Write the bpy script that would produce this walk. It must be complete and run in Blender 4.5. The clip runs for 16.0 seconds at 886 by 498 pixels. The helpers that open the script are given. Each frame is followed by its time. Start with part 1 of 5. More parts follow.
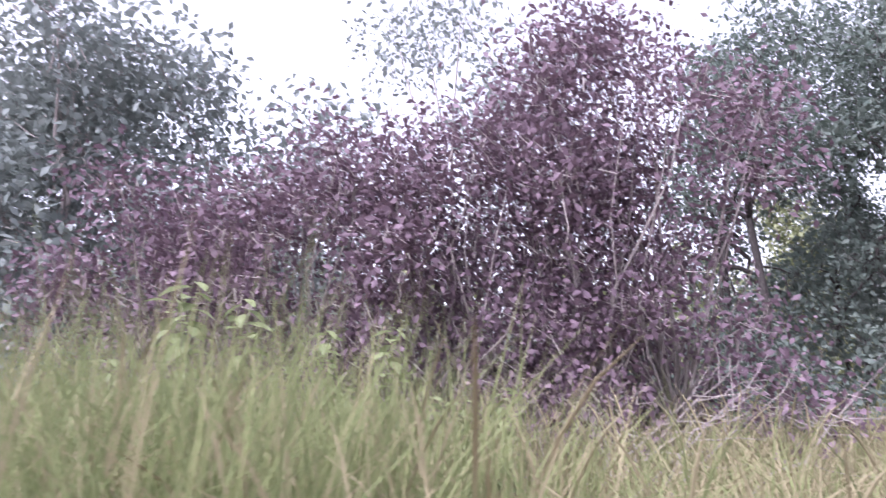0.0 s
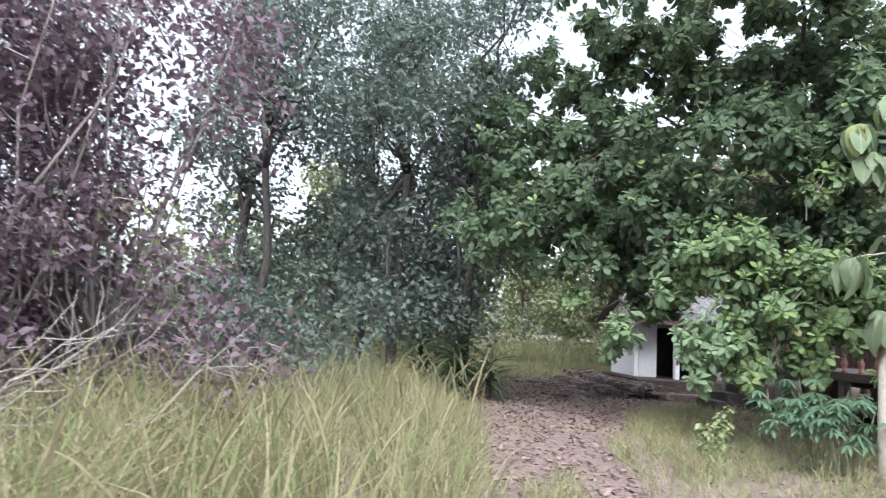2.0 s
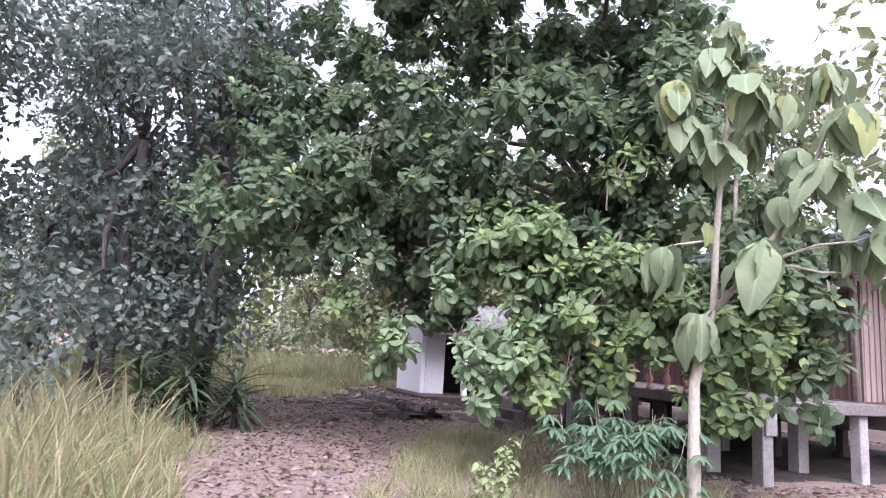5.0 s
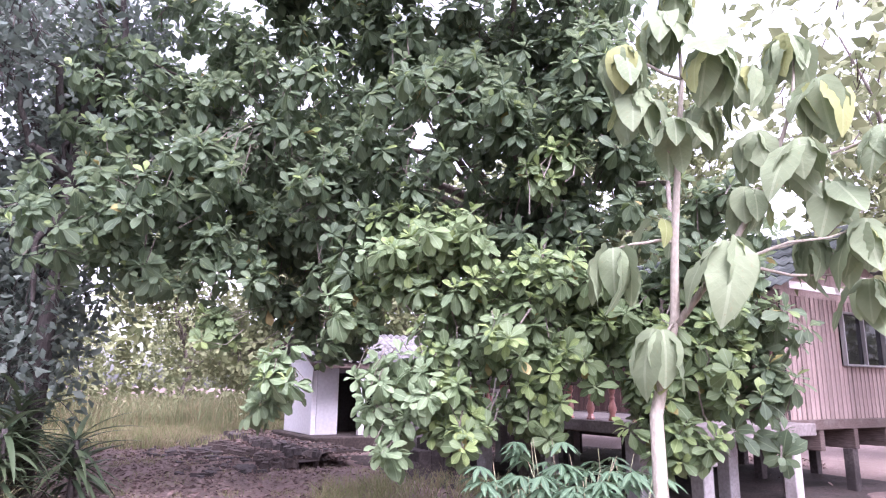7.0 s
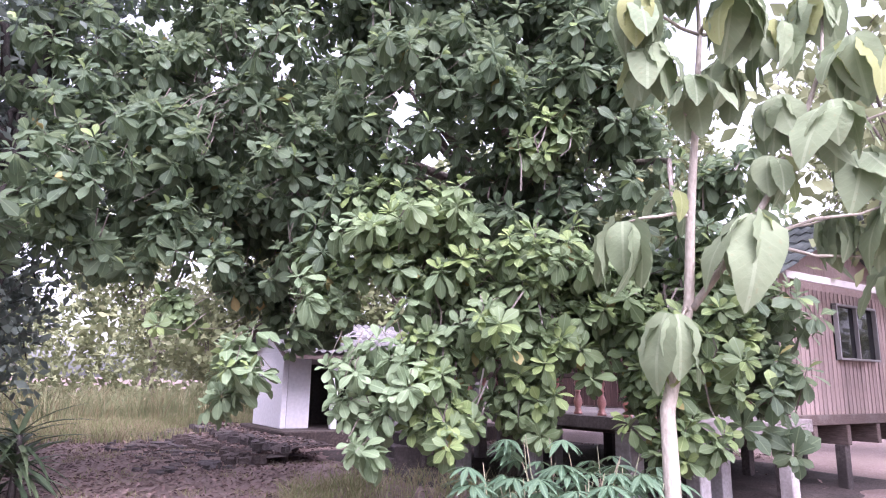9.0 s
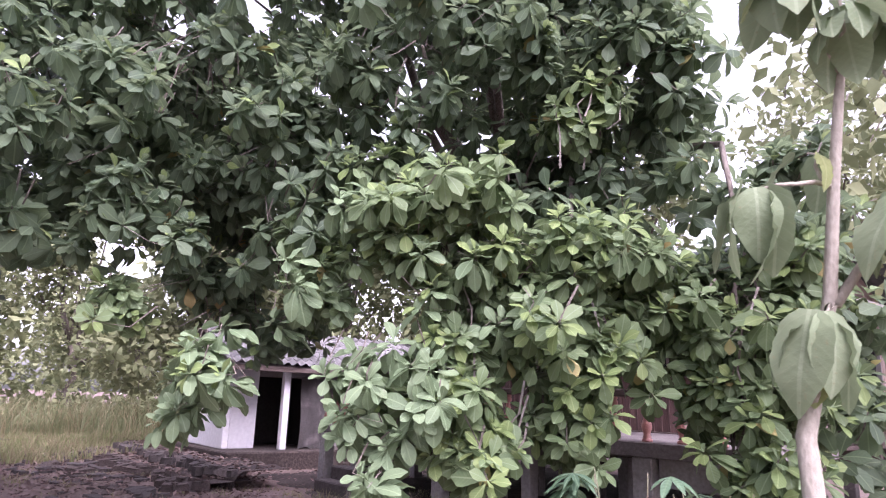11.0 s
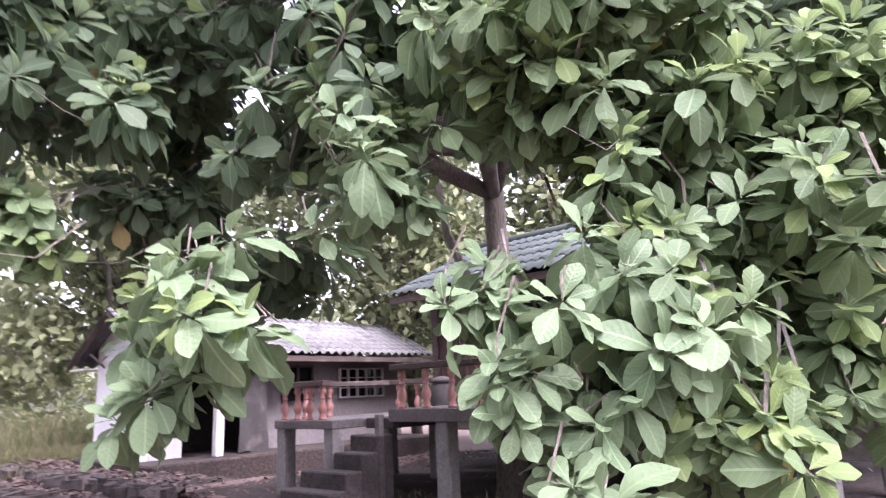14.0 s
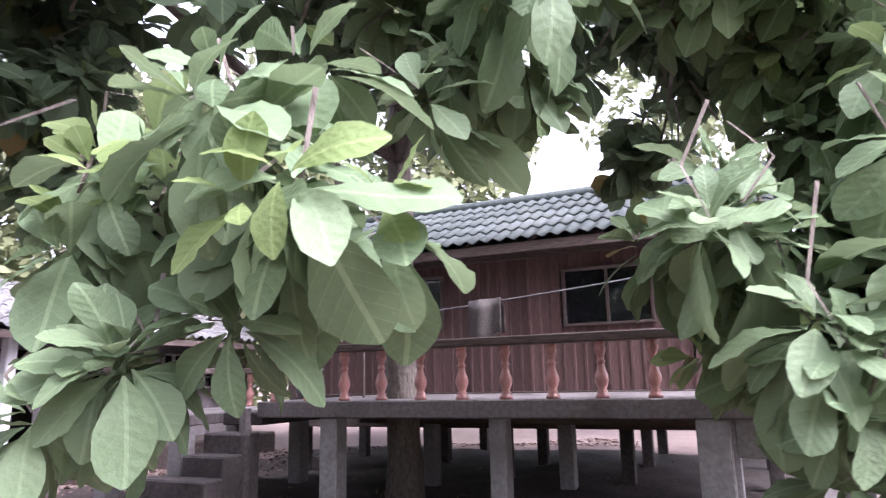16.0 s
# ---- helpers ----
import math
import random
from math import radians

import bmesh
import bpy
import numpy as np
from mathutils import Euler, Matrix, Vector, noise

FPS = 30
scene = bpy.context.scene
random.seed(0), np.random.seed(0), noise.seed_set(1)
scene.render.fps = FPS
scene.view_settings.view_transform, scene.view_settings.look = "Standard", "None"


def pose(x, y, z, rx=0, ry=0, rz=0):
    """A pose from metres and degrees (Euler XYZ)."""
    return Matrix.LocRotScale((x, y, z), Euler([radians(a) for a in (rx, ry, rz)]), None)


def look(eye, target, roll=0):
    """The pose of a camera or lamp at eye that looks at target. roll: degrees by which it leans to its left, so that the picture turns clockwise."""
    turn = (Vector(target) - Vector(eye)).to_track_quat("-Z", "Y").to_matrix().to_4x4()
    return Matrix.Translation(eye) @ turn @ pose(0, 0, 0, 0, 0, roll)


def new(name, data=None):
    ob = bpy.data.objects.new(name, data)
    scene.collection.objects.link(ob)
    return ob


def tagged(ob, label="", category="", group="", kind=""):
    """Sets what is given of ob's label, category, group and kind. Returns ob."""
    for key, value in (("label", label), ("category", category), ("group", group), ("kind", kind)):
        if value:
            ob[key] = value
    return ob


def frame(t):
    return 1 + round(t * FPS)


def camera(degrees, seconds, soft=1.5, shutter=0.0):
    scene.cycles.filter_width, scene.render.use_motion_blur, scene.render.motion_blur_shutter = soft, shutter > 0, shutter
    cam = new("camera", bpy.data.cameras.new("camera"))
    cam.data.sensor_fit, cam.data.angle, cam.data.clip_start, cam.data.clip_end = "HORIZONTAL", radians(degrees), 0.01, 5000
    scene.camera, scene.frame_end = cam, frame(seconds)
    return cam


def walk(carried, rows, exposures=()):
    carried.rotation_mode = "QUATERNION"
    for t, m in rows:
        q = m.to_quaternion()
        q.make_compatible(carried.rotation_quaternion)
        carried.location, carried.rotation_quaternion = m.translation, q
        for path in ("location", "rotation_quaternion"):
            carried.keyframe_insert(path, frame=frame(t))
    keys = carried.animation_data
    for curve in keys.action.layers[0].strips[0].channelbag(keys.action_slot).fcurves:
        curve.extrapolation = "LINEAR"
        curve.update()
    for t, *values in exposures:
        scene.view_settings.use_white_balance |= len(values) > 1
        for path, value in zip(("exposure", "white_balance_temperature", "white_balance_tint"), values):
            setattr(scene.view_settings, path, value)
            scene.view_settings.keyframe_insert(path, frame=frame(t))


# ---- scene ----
cam = camera(68.5, 16.0, 1.1, 0.35)
METRES, EYE, TILT, LEAN, TURN = 13.0, 1.5, 0.0, 0.0, 0.0
ROWS = [
    (0.0, 0.0, 0.0, 0.0, -0.25, 9.87, -0.46),
    (0.5, 0.0362, 0.0187, 0.0019, -6.87, 6.94, -0.09),
    (1.0, 0.0799, 0.0354, 0.0032, -22.47, 4.94, -3.2),
    (1.5, 0.1205, 0.0297, -0.0019, -33.75, 7.72, -2.13),
    (2.0, 0.1442, 0.0331, -0.0022, -36.78, 6.83, -3.39),
    (2.5, 0.1779, 0.0515, 0.0001, -42.16, 5.84, -3.68),
    (3.0, 0.2098, 0.0622, -0.0044, -44.66, 10.13, -0.86),
    (3.5, 0.2349, 0.0753, -0.003, -46.11, 8.81, -2.78),
    (4.0, 0.2661, 0.0979, -0.0027, -51.02, 8.17, -2.82),
    (6.5, 0.4012, 0.1922, -0.0043, -57.4, 11.21, -3.28),
    (7.0, 0.4188, 0.2094, 0.0004, -63.16, 12.01, -0.66),
    (7.5, 0.4272, 0.2121, 0.0011, -63.53, 11.48, -1.42),
    (8.0, 0.429, 0.2187, 0.0, -64.25, 11.55, -2.27),
    (8.5, 0.4414, 0.2283, -0.0021, -66.29, 10.95, -0.93),
    (9.0, 0.4613, 0.2375, -0.0012, -65.43, 11.48, -0.99),
    (11.5, 0.5518, 0.3552, -0.0061, -73.01, 13.08, -0.64),
    (12.0, 0.5771, 0.3788, -0.0089, -72.54, 12.52, 1.89),
    (12.5, 0.5971, 0.4027, -0.012, -70.1, 12.43, -1.59),
    (13.0, 0.6222, 0.429, -0.0112, -68.89, 10.55, 1.83),
    (13.5, 0.6466, 0.4531, -0.0147, -73.39, 11.88, 2.76),
    (14.0, 0.6666, 0.4773, -0.0177, -79.69, 12.28, 2.35),
    (14.5, 0.6874, 0.5029, -0.0163, -85.74, 10.01, 0.35),
    (15.0, 0.7115, 0.5275, -0.0184, -88.94, 11.5, 2.88),
    (15.5, 0.7317, 0.5512, -0.0199, -91.91, 11.93, -0.21),
    (16.0, 0.7536, 0.5721, -0.0195, -97.27, 11.41, 1.26),
]
walk(cam, [(t, pose(0, 0, EYE, TILT, LEAN, TURN) @ pose(METRES * x, METRES * y, METRES * z, 90 + pitch, roll, yaw)) for t, x, y, z, yaw, pitch, roll in ROWS],
     [(0.0, 1.85, 5800, 30), (0.5, 1.62, 5800, 26), (1.0, 1.7, 5800, 20), (2.0, 1.75, 5900, 8), (4.0, 1.8, 5850, 16), (7.0, 2.5, 5850, 38), (9.0, 2.4, 5850, 38), (12.2, 2.1, 6100, 37), (13.4, 2.55, 6050, 32), (14.0, 2.6, 6000, 31), (14.5, 2.48, 6000, 30), (15.5, 2.72, 5950, 27), (16.0, 2.68, 5900, 26)])

# ---- light ----
SUN_TURN, SUN_UP = 225.0, 54.0
world = bpy.data.worlds.new("overcast_sky")
scene.world = world
world.use_nodes = True
wn = world.node_tree
wn.nodes.clear()
sky = wn.nodes.new("ShaderNodeTexSky")
sky.sky_type, sky.sun_disc = "NISHITA", False
sky.sun_elevation, sky.sun_rotation = radians(SUN_UP), radians(SUN_TURN)
sky.dust_density, sky.air_density = 4.0, 1.0
pale = wn.nodes.new("ShaderNodeHueSaturation")
pale.inputs["Saturation"].default_value = 0.22
background = wn.nodes.new("ShaderNodeBackground")
background.inputs["Strength"].default_value = 0.15
world_out = wn.nodes.new("ShaderNodeOutputWorld")
wn.links.new(sky.outputs[0], pale.inputs["Color"])
wn.links.new(pale.outputs[0], background.inputs["Color"])
wn.links.new(background.outputs[0], world_out.inputs[0])
sun = new("sun", bpy.data.lights.new("sun", "SUN"))
sun.data.energy, sun.data.angle, sun.data.color = 0.95, radians(50), (1.0, 0.97, 0.93)
away = Vector((-math.sin(radians(SUN_TURN)) * math.cos(radians(SUN_UP)), -math.cos(radians(SUN_TURN)) * math.cos(radians(SUN_UP)), -math.sin(radians(SUN_UP))))
sun.matrix_world = look((0, 0, 30), Vector((0, 0, 30)) + away)


# ---- materials ----
def nodes_of(name):
    m = bpy.data.materials.new(name)
    m.use_nodes = True
    nt = m.node_tree
    nt.nodes.clear()
    return m, nt, nt.nodes.new, nt.links.new


def ramp_between(nt, fac, c1, c2, lo=0.3, hi=0.7):
    r = nt.nodes.new("ShaderNodeValToRGB")
    r.color_ramp.elements[0].position, r.color_ramp.elements[1].position = lo, hi
    r.color_ramp.elements[0].color, r.color_ramp.elements[1].color = (*c1, 1), (*c2, 1)
    nt.links.new(fac, r.inputs[0])
    return r.outputs[0]


def mixed(nt, fac, a, b, kind="MIX"):
    m = nt.nodes.new("ShaderNodeMix")
    m.data_type, m.blend_type = "RGBA", kind
    for socket, value in ((m.inputs[0], fac), (m.inputs[6], a), (m.inputs[7], b)):
        if isinstance(value, bpy.types.NodeSocket):
            nt.links.new(value, socket)
        elif isinstance(value, (int, float)):
            socket.default_value = value
        else:
            socket.default_value = (*value, 1)
    return m.outputs[2]


def surface(name, c1, c2, stain, scale=6.0, stretch=(1, 1, 1), rough=0.75, bump=0.3, spec=0.3, vary=0.15, coat=0.0, fine=8.0, stain_lo=0.52, stain_hi=0.72):
    """A worn matt surface: grain between c1 and c2, larger stains, relief, and a shift from piece to piece."""
    m, nt, n, link = nodes_of(name)
    co = n("ShaderNodeTexCoord")
    mp = n("ShaderNodeMapping")
    mp.inputs["Scale"].default_value = stretch
    link(co.outputs["Object"], mp.inputs[0])
    grain = n("ShaderNodeTexNoise")
    grain.inputs["Scale"].default_value, grain.inputs["Detail"].default_value = scale * fine, 6
    link(mp.outputs[0], grain.inputs["Vector"])
    broad = n("ShaderNodeTexNoise")
    broad.inputs["Scale"].default_value, broad.inputs["Detail"].default_value = scale * 0.4, 5
    link(mp.outputs[0], broad.inputs["Vector"])
    base = ramp_between(nt, grain.outputs[0], c1, c2)
    r = n("ShaderNodeMapRange")
    r.inputs["From Min"].default_value, r.inputs["From Max"].default_value = stain_lo, stain_hi
    link(broad.outputs[0], r.inputs[0])
    base = mixed(nt, r.outputs[0], base, stain)
    info = n("ShaderNodeObjectInfo")
    hsv = n("ShaderNodeHueSaturation")
    mr = n("ShaderNodeMapRange")
    mr.inputs["To Min"].default_value, mr.inputs["To Max"].default_value = 1 - vary, 1 + vary
    link(info.outputs["Random"], mr.inputs[0])
    link(mr.outputs[0], hsv.inputs["Value"])
    link(base, hsv.inputs["Color"])
    p = n("ShaderNodeBsdfPrincipled")
    link(hsv.outputs[0], p.inputs["Base Color"])
    p.inputs["Roughness"].default_value, p.inputs["Specular IOR Level"].default_value = rough, spec
    p.inputs["Coat Weight"].default_value = coat
    p.inputs["Coat Roughness"].default_value = 0.12
    b = n("ShaderNodeBump")
    b.inputs["Strength"].default_value, b.inputs["Distance"].default_value = bump, 0.02
    link(grain.outputs[0], b.inputs["Height"])
    link(b.outputs[0], p.inputs["Normal"])
    out = n("ShaderNodeOutputMaterial")
    link(p.outputs[0], out.inputs[0])
    return m


def foliage(name, dark, light, vein=None, through_light=0.3, rough=0.55, spec=0.3, spots=None, island=True, back=(0.25, 0.31, 0.17)):
    """Leaves: a colour from leaf to leaf, a paler midrib and side veins along the leaf's own length, light through the blade."""
    m, nt, n, link = nodes_of(name)
    geo, info = n("ShaderNodeNewGeometry"), n("ShaderNodeObjectInfo")
    pick = geo.outputs["Random Per Island"] if island else info.outputs["Random"]
    col = ramp_between(nt, pick, dark, light, 0.05, 0.95)
    uv = n("ShaderNodeUVMap")
    sep = n("ShaderNodeSeparateXYZ")
    link(uv.outputs[0], sep.inputs[0])

    def maths(op, a, b=0.0):
        k = n("ShaderNodeMath")
        k.operation = op
        for socket, value in ((k.inputs[0], a), (k.inputs[1], b)):
            if isinstance(value, (int, float)):
                socket.default_value = value
            else:
                link(value, socket)
        return k.outputs[0]

    noise_tex = n("ShaderNodeTexNoise")
    noise_tex.inputs["Scale"].default_value, noise_tex.inputs["Detail"].default_value = 14.0, 4
    co = n("ShaderNodeTexCoord")
    link(co.outputs["Object"], noise_tex.inputs["Vector"])
    height = noise_tex.outputs[0]
    if vein:
        off = maths("ABSOLUTE", maths("SUBTRACT", sep.outputs[0], 0.5))
        rib = maths("LESS_THAN", off, 0.022)
        phase = maths("SUBTRACT", maths("MULTIPLY", sep.outputs[1], 50.0), maths("MULTIPLY", off, 40.0))
        wave = maths("SINE", phase)
        side = maths("MULTIPLY", maths("GREATER_THAN", wave, 0.95), 0.3)
        col = mixed(nt, maths("MAXIMUM", rib, side), col, vein)
        height = maths("ADD", maths("MULTIPLY", wave, 0.12), noise_tex.outputs[0])
    if spots:
        r = n("ShaderNodeMapRange")
        r.inputs["From Min"].default_value, r.inputs["From Max"].default_value = 0.62, 0.72
        link(noise_tex.outputs[0], r.inputs[0])
        col = mixed(nt, r.outputs[0], col, spots)
    tone = mixed(nt, 0.35, col, mixed(nt, noise_tex.outputs[0], dark, light))
    p = n("ShaderNodeBsdfPrincipled")
    link(tone, p.inputs["Base Color"])
    p.inputs["Roughness"].default_value, p.inputs["Specular IOR Level"].default_value = rough, spec
    b = n("ShaderNodeBump")
    b.inputs["Strength"].default_value, b.inputs["Distance"].default_value = 0.35, 0.01
    link(height, b.inputs["Height"])
    link(b.outputs[0], p.inputs["Normal"])
    tl = n("ShaderNodeBsdfTranslucent")
    link(mixed(nt, 0.45, tone, back), tl.inputs["Color"])
    mx = n("ShaderNodeMixShader")
    mx.inputs[0].default_value = through_light
    link(p.outputs[0], mx.inputs[1])
    link(tl.outputs[0], mx.inputs[2])
    out = n("ShaderNodeOutputMaterial")
    link(mx.outputs[0], out.inputs[0])
    return m


def pane_glass(name, tint):
    m, nt, n, link = nodes_of(name)
    p = n("ShaderNodeBsdfPrincipled")
    p.inputs["Base Color"].default_value = (*tint, 1)
    p.inputs["Roughness"].default_value, p.inputs["Specular IOR Level"].default_value = 0.04, 0.6
    w = n("ShaderNodeTexNoise")
    w.inputs["Scale"].default_value = 3
    b = n("ShaderNodeBump")
    b.inputs["Strength"].default_value, b.inputs["Distance"].default_value = 0.05, 0.02
    link(w.outputs[0], b.inputs["Height"])
    link(b.outputs[0], p.inputs["Normal"])
    out = n("ShaderNodeOutputMaterial")
    link(p.outputs[0], out.inputs[0])
    return m


# The same tree's leaf, darker for its shaded crown, brighter for the lit boughs.
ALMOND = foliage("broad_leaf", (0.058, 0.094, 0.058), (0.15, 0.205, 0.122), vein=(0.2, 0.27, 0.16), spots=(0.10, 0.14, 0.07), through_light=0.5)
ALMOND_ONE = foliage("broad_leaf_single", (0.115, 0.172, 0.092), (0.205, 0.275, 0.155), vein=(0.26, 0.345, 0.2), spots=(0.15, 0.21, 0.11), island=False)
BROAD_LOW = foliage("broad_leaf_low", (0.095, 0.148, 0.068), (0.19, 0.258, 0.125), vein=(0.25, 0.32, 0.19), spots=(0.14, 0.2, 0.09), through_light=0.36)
YOUNG = foliage("young_leaf", (0.165, 0.24, 0.09), (0.255, 0.33, 0.125), vein=(0.34, 0.42, 0.18), through_light=0.4)
OLD = foliage("yellowing_leaf", (0.27, 0.27, 0.1), (0.27, 0.2, 0.09), vein=(0.3, 0.24, 0.1), back=(0.3, 0.22, 0.1))
TEAK = foliage("teak_leaf", (0.16, 0.212, 0.125), (0.25, 0.302, 0.185), vein=(0.33, 0.385, 0.26), through_light=0.3, rough=0.7, spec=0.2, spots=(0.26, 0.24, 0.14), island=False)
TEAK_OLD = foliage("teak_leaf_yellowing", (0.23, 0.27, 0.11), (0.31, 0.33, 0.14), vein=(0.36, 0.39, 0.2), through_light=0.4, rough=0.7, spec=0.2, spots=(0.26, 0.2, 0.1), island=False)
# Dark green lifted towards grey, with some haze in the colour.
DARK_TREE = foliage("dark_tree_leaf", (0.082, 0.113, 0.096), (0.18, 0.216, 0.182), through_light=0.32, rough=0.5, back=(0.16, 0.2, 0.15))
SCRUB = foliage("scrub_leaf", (0.12, 0.145, 0.07), (0.27, 0.285, 0.15), through_light=0.3, rough=0.6)
PURPLE = foliage("withered_leaf", (0.095, 0.062, 0.08), (0.225, 0.16, 0.195), through_light=0.25, rough=0.6, spec=0.3, back=(0.22, 0.15, 0.17))
# Grey-green leaves paled so that the colour carries the haze.
GREY_TREE = foliage("hazy_grey_green_leaf", (0.15, 0.18, 0.165), (0.28, 0.315, 0.295), through_light=0.3, rough=0.6, back=(0.26, 0.29, 0.26))
CASSAVA = foliage("palmate_leaf", (0.05, 0.10, 0.06), (0.105, 0.17, 0.105), vein=(0.15, 0.22, 0.13))
STRAP = foliage("strap_leaf", (0.03, 0.055, 0.03), (0.09, 0.12, 0.06), through_light=0.15)
GRASS_GREEN = foliage("green_grass", (0.14, 0.172, 0.07), (0.29, 0.315, 0.145), through_light=0.35, rough=0.6, spec=0.2)
GRASS_DRY = foliage("dry_grass", (0.20, 0.175, 0.10), (0.38, 0.335, 0.21), through_light=0.3, rough=0.7, spec=0.2, back=(0.4, 0.36, 0.22))
LITTER = foliage("fallen_leaf", (0.085, 0.06, 0.055), (0.30, 0.215, 0.195), through_light=0.05, rough=0.75, spec=0.25, back=(0.2, 0.14, 0.12))
BARK = surface("bark", (0.08, 0.065, 0.055), (0.19, 0.16, 0.14), (0.24, 0.22, 0.2), scale=5, stretch=(1, 1, 0.35), rough=0.9, bump=0.8)
DARK_BARK = surface("dark_bark", (0.035, 0.03, 0.03), (0.08, 0.07, 0.065), (0.1, 0.09, 0.08), scale=5, stretch=(1, 1, 0.3), rough=0.9, bump=0.7)
PALE_BARK = surface("pale_bark", (0.28, 0.25, 0.21), (0.42, 0.38, 0.32), (0.2, 0.18, 0.15), scale=6, stretch=(1, 1, 0.4), rough=0.85, bump=0.4)
TWIG = surface("dry_twig", (0.22, 0.19, 0.18), (0.38, 0.34, 0.32), (0.14, 0.11, 0.1), scale=8, rough=0.9, bump=0.2)
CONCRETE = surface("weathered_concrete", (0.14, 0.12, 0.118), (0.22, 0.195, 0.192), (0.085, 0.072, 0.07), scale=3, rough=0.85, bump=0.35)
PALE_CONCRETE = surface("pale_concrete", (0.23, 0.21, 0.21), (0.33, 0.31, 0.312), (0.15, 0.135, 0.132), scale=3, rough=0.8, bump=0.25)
DARK_CONCRETE = surface("dark_concrete", (0.055, 0.045, 0.044), (0.11, 0.094, 0.092), (0.035, 0.029, 0.028), scale=3, rough=0.85, bump=0.5)
PLANK = surface("stained_plank", (0.10, 0.058, 0.053), (0.18, 0.108, 0.10), (0.07, 0.04, 0.037), scale=4, stretch=(3, 3, 0.25), rough=0.7, bump=0.35, vary=0.25)
PINK_PLANK = surface("faded_pink_plank", (0.23, 0.17, 0.158), (0.33, 0.252, 0.236), (0.155, 0.108, 0.102), scale=4, stretch=(3, 3, 0.25), rough=0.75, bump=0.3, vary=0.2)
BEAM = surface("dark_timber", (0.07, 0.05, 0.045), (0.14, 0.105, 0.095), (0.18, 0.15, 0.14), scale=4, stretch=(0.3, 2, 2), rough=0.85, bump=0.4)
GLAZE = surface("pink_glaze", (0.40, 0.17, 0.15), (0.50, 0.24, 0.21), (0.33, 0.14, 0.13), scale=7, rough=0.35, bump=0.1, spec=0.5, coat=0.6, vary=0.1)
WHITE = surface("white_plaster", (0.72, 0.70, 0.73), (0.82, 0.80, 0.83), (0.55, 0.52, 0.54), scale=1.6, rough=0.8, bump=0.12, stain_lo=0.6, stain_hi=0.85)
# White plaster greyed so its colour carries the porch and side walls' shade.
SHADE_WALL = surface("shaded_plaster", (0.27, 0.24, 0.245), (0.35, 0.315, 0.32), (0.19, 0.165, 0.165), scale=1.6, rough=0.85, bump=0.15)
ROOF_DARK = surface("grey_green_roof_sheet", (0.04, 0.05, 0.048), (0.078, 0.092, 0.087), (0.105, 0.118, 0.112), scale=2, rough=0.6, bump=0.25)
ROOF_PALE = surface("pale_roof_tile", (0.11, 0.105, 0.107), (0.2, 0.195, 0.197), (0.065, 0.06, 0.06), scale=5, rough=0.7, bump=0.2, vary=0.3)
METAL = surface("window_metal", (0.16, 0.155, 0.155), (0.24, 0.235, 0.235), (0.22, 0.2, 0.2), scale=8, rough=0.45, bump=0.05, spec=0.5)
WHITE_FRAME = surface("white_frame", (0.62, 0.58, 0.58), (0.72, 0.68, 0.68), (0.5, 0.46, 0.45), scale=8, rough=0.6, bump=0.08)
CLOTH = surface("dark_cloth", (0.05, 0.045, 0.045), (0.1, 0.09, 0.09), (0.16, 0.14, 0.14), scale=9, rough=0.95, bump=0.4)
RAG = surface("grey_rag", (0.09, 0.08, 0.076), (0.17, 0.15, 0.145), (0.1, 0.085, 0.08), scale=9, rough=0.95, bump=0.4)
GLASS = pane_glass("dark_pane", (0.012, 0.013, 0.015))
# Near-black colour that stands in for missing light indoors and in plank gaps.
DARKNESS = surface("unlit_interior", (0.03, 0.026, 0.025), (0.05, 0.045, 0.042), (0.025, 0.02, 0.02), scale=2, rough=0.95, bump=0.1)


def earth(name):
    m, nt, n, link = nodes_of(name)
    co = n("ShaderNodeTexCoord")
    a, b, c = (n("ShaderNodeTexNoise") for _ in range(3))
    for tex, s, d in ((a, 0.35, 4), (b, 3.0, 8), (c, 26.0, 6)):
        tex.inputs["Scale"].default_value, tex.inputs["Detail"].default_value = s, d
        link(co.outputs["Object"], tex.inputs["Vector"])
    soil = ramp_between(nt, c.outputs[0], (0.125, 0.088, 0.082), (0.27, 0.205, 0.19))
    soil = mixed(nt, ramp_between(nt, b.outputs[0], (0, 0, 0), (0.6, 0.6, 0.6), 0.45, 0.7), soil, (0.165, 0.115, 0.106))
    soil = mixed(nt, ramp_between(nt, a.outputs[0], (0, 0, 0), (0.5, 0.5, 0.5), 0.4, 0.7), soil, (0.15, 0.12, 0.10))
    p = n("ShaderNodeBsdfPrincipled")
    link(soil, p.inputs["Base Color"])
    p.inputs["Roughness"].default_value, p.inputs["Specular IOR Level"].default_value = 0.95, 0.15
    bump = n("ShaderNodeBump")
    bump.inputs["Strength"].default_value, bump.inputs["Distance"].default_value = 0.7, 0.04
    link(b.outputs[0], bump.inputs["Height"])
    link(bump.outputs[0], p.inputs["Normal"])
    out = n("ShaderNodeOutputMaterial")
    link(p.outputs[0], out.inputs[0])
    return m


DIRT = earth("trodden_earth")
# Earth colour darkened to carry the shade under the house.
SOIL = surface("shaded_earth", (0.035, 0.027, 0.025), (0.09, 0.07, 0.064), (0.025, 0.02, 0.018), scale=2.5, rough=0.95, bump=0.7)
DIRT_BANK = surface("bank_earth", (0.06, 0.045, 0.042), (0.15, 0.12, 0.112), (0.04, 0.032, 0.03), scale=3, rough=0.95, bump=0.8)

# ---- building helpers ----
rng = np.random.default_rng(11)


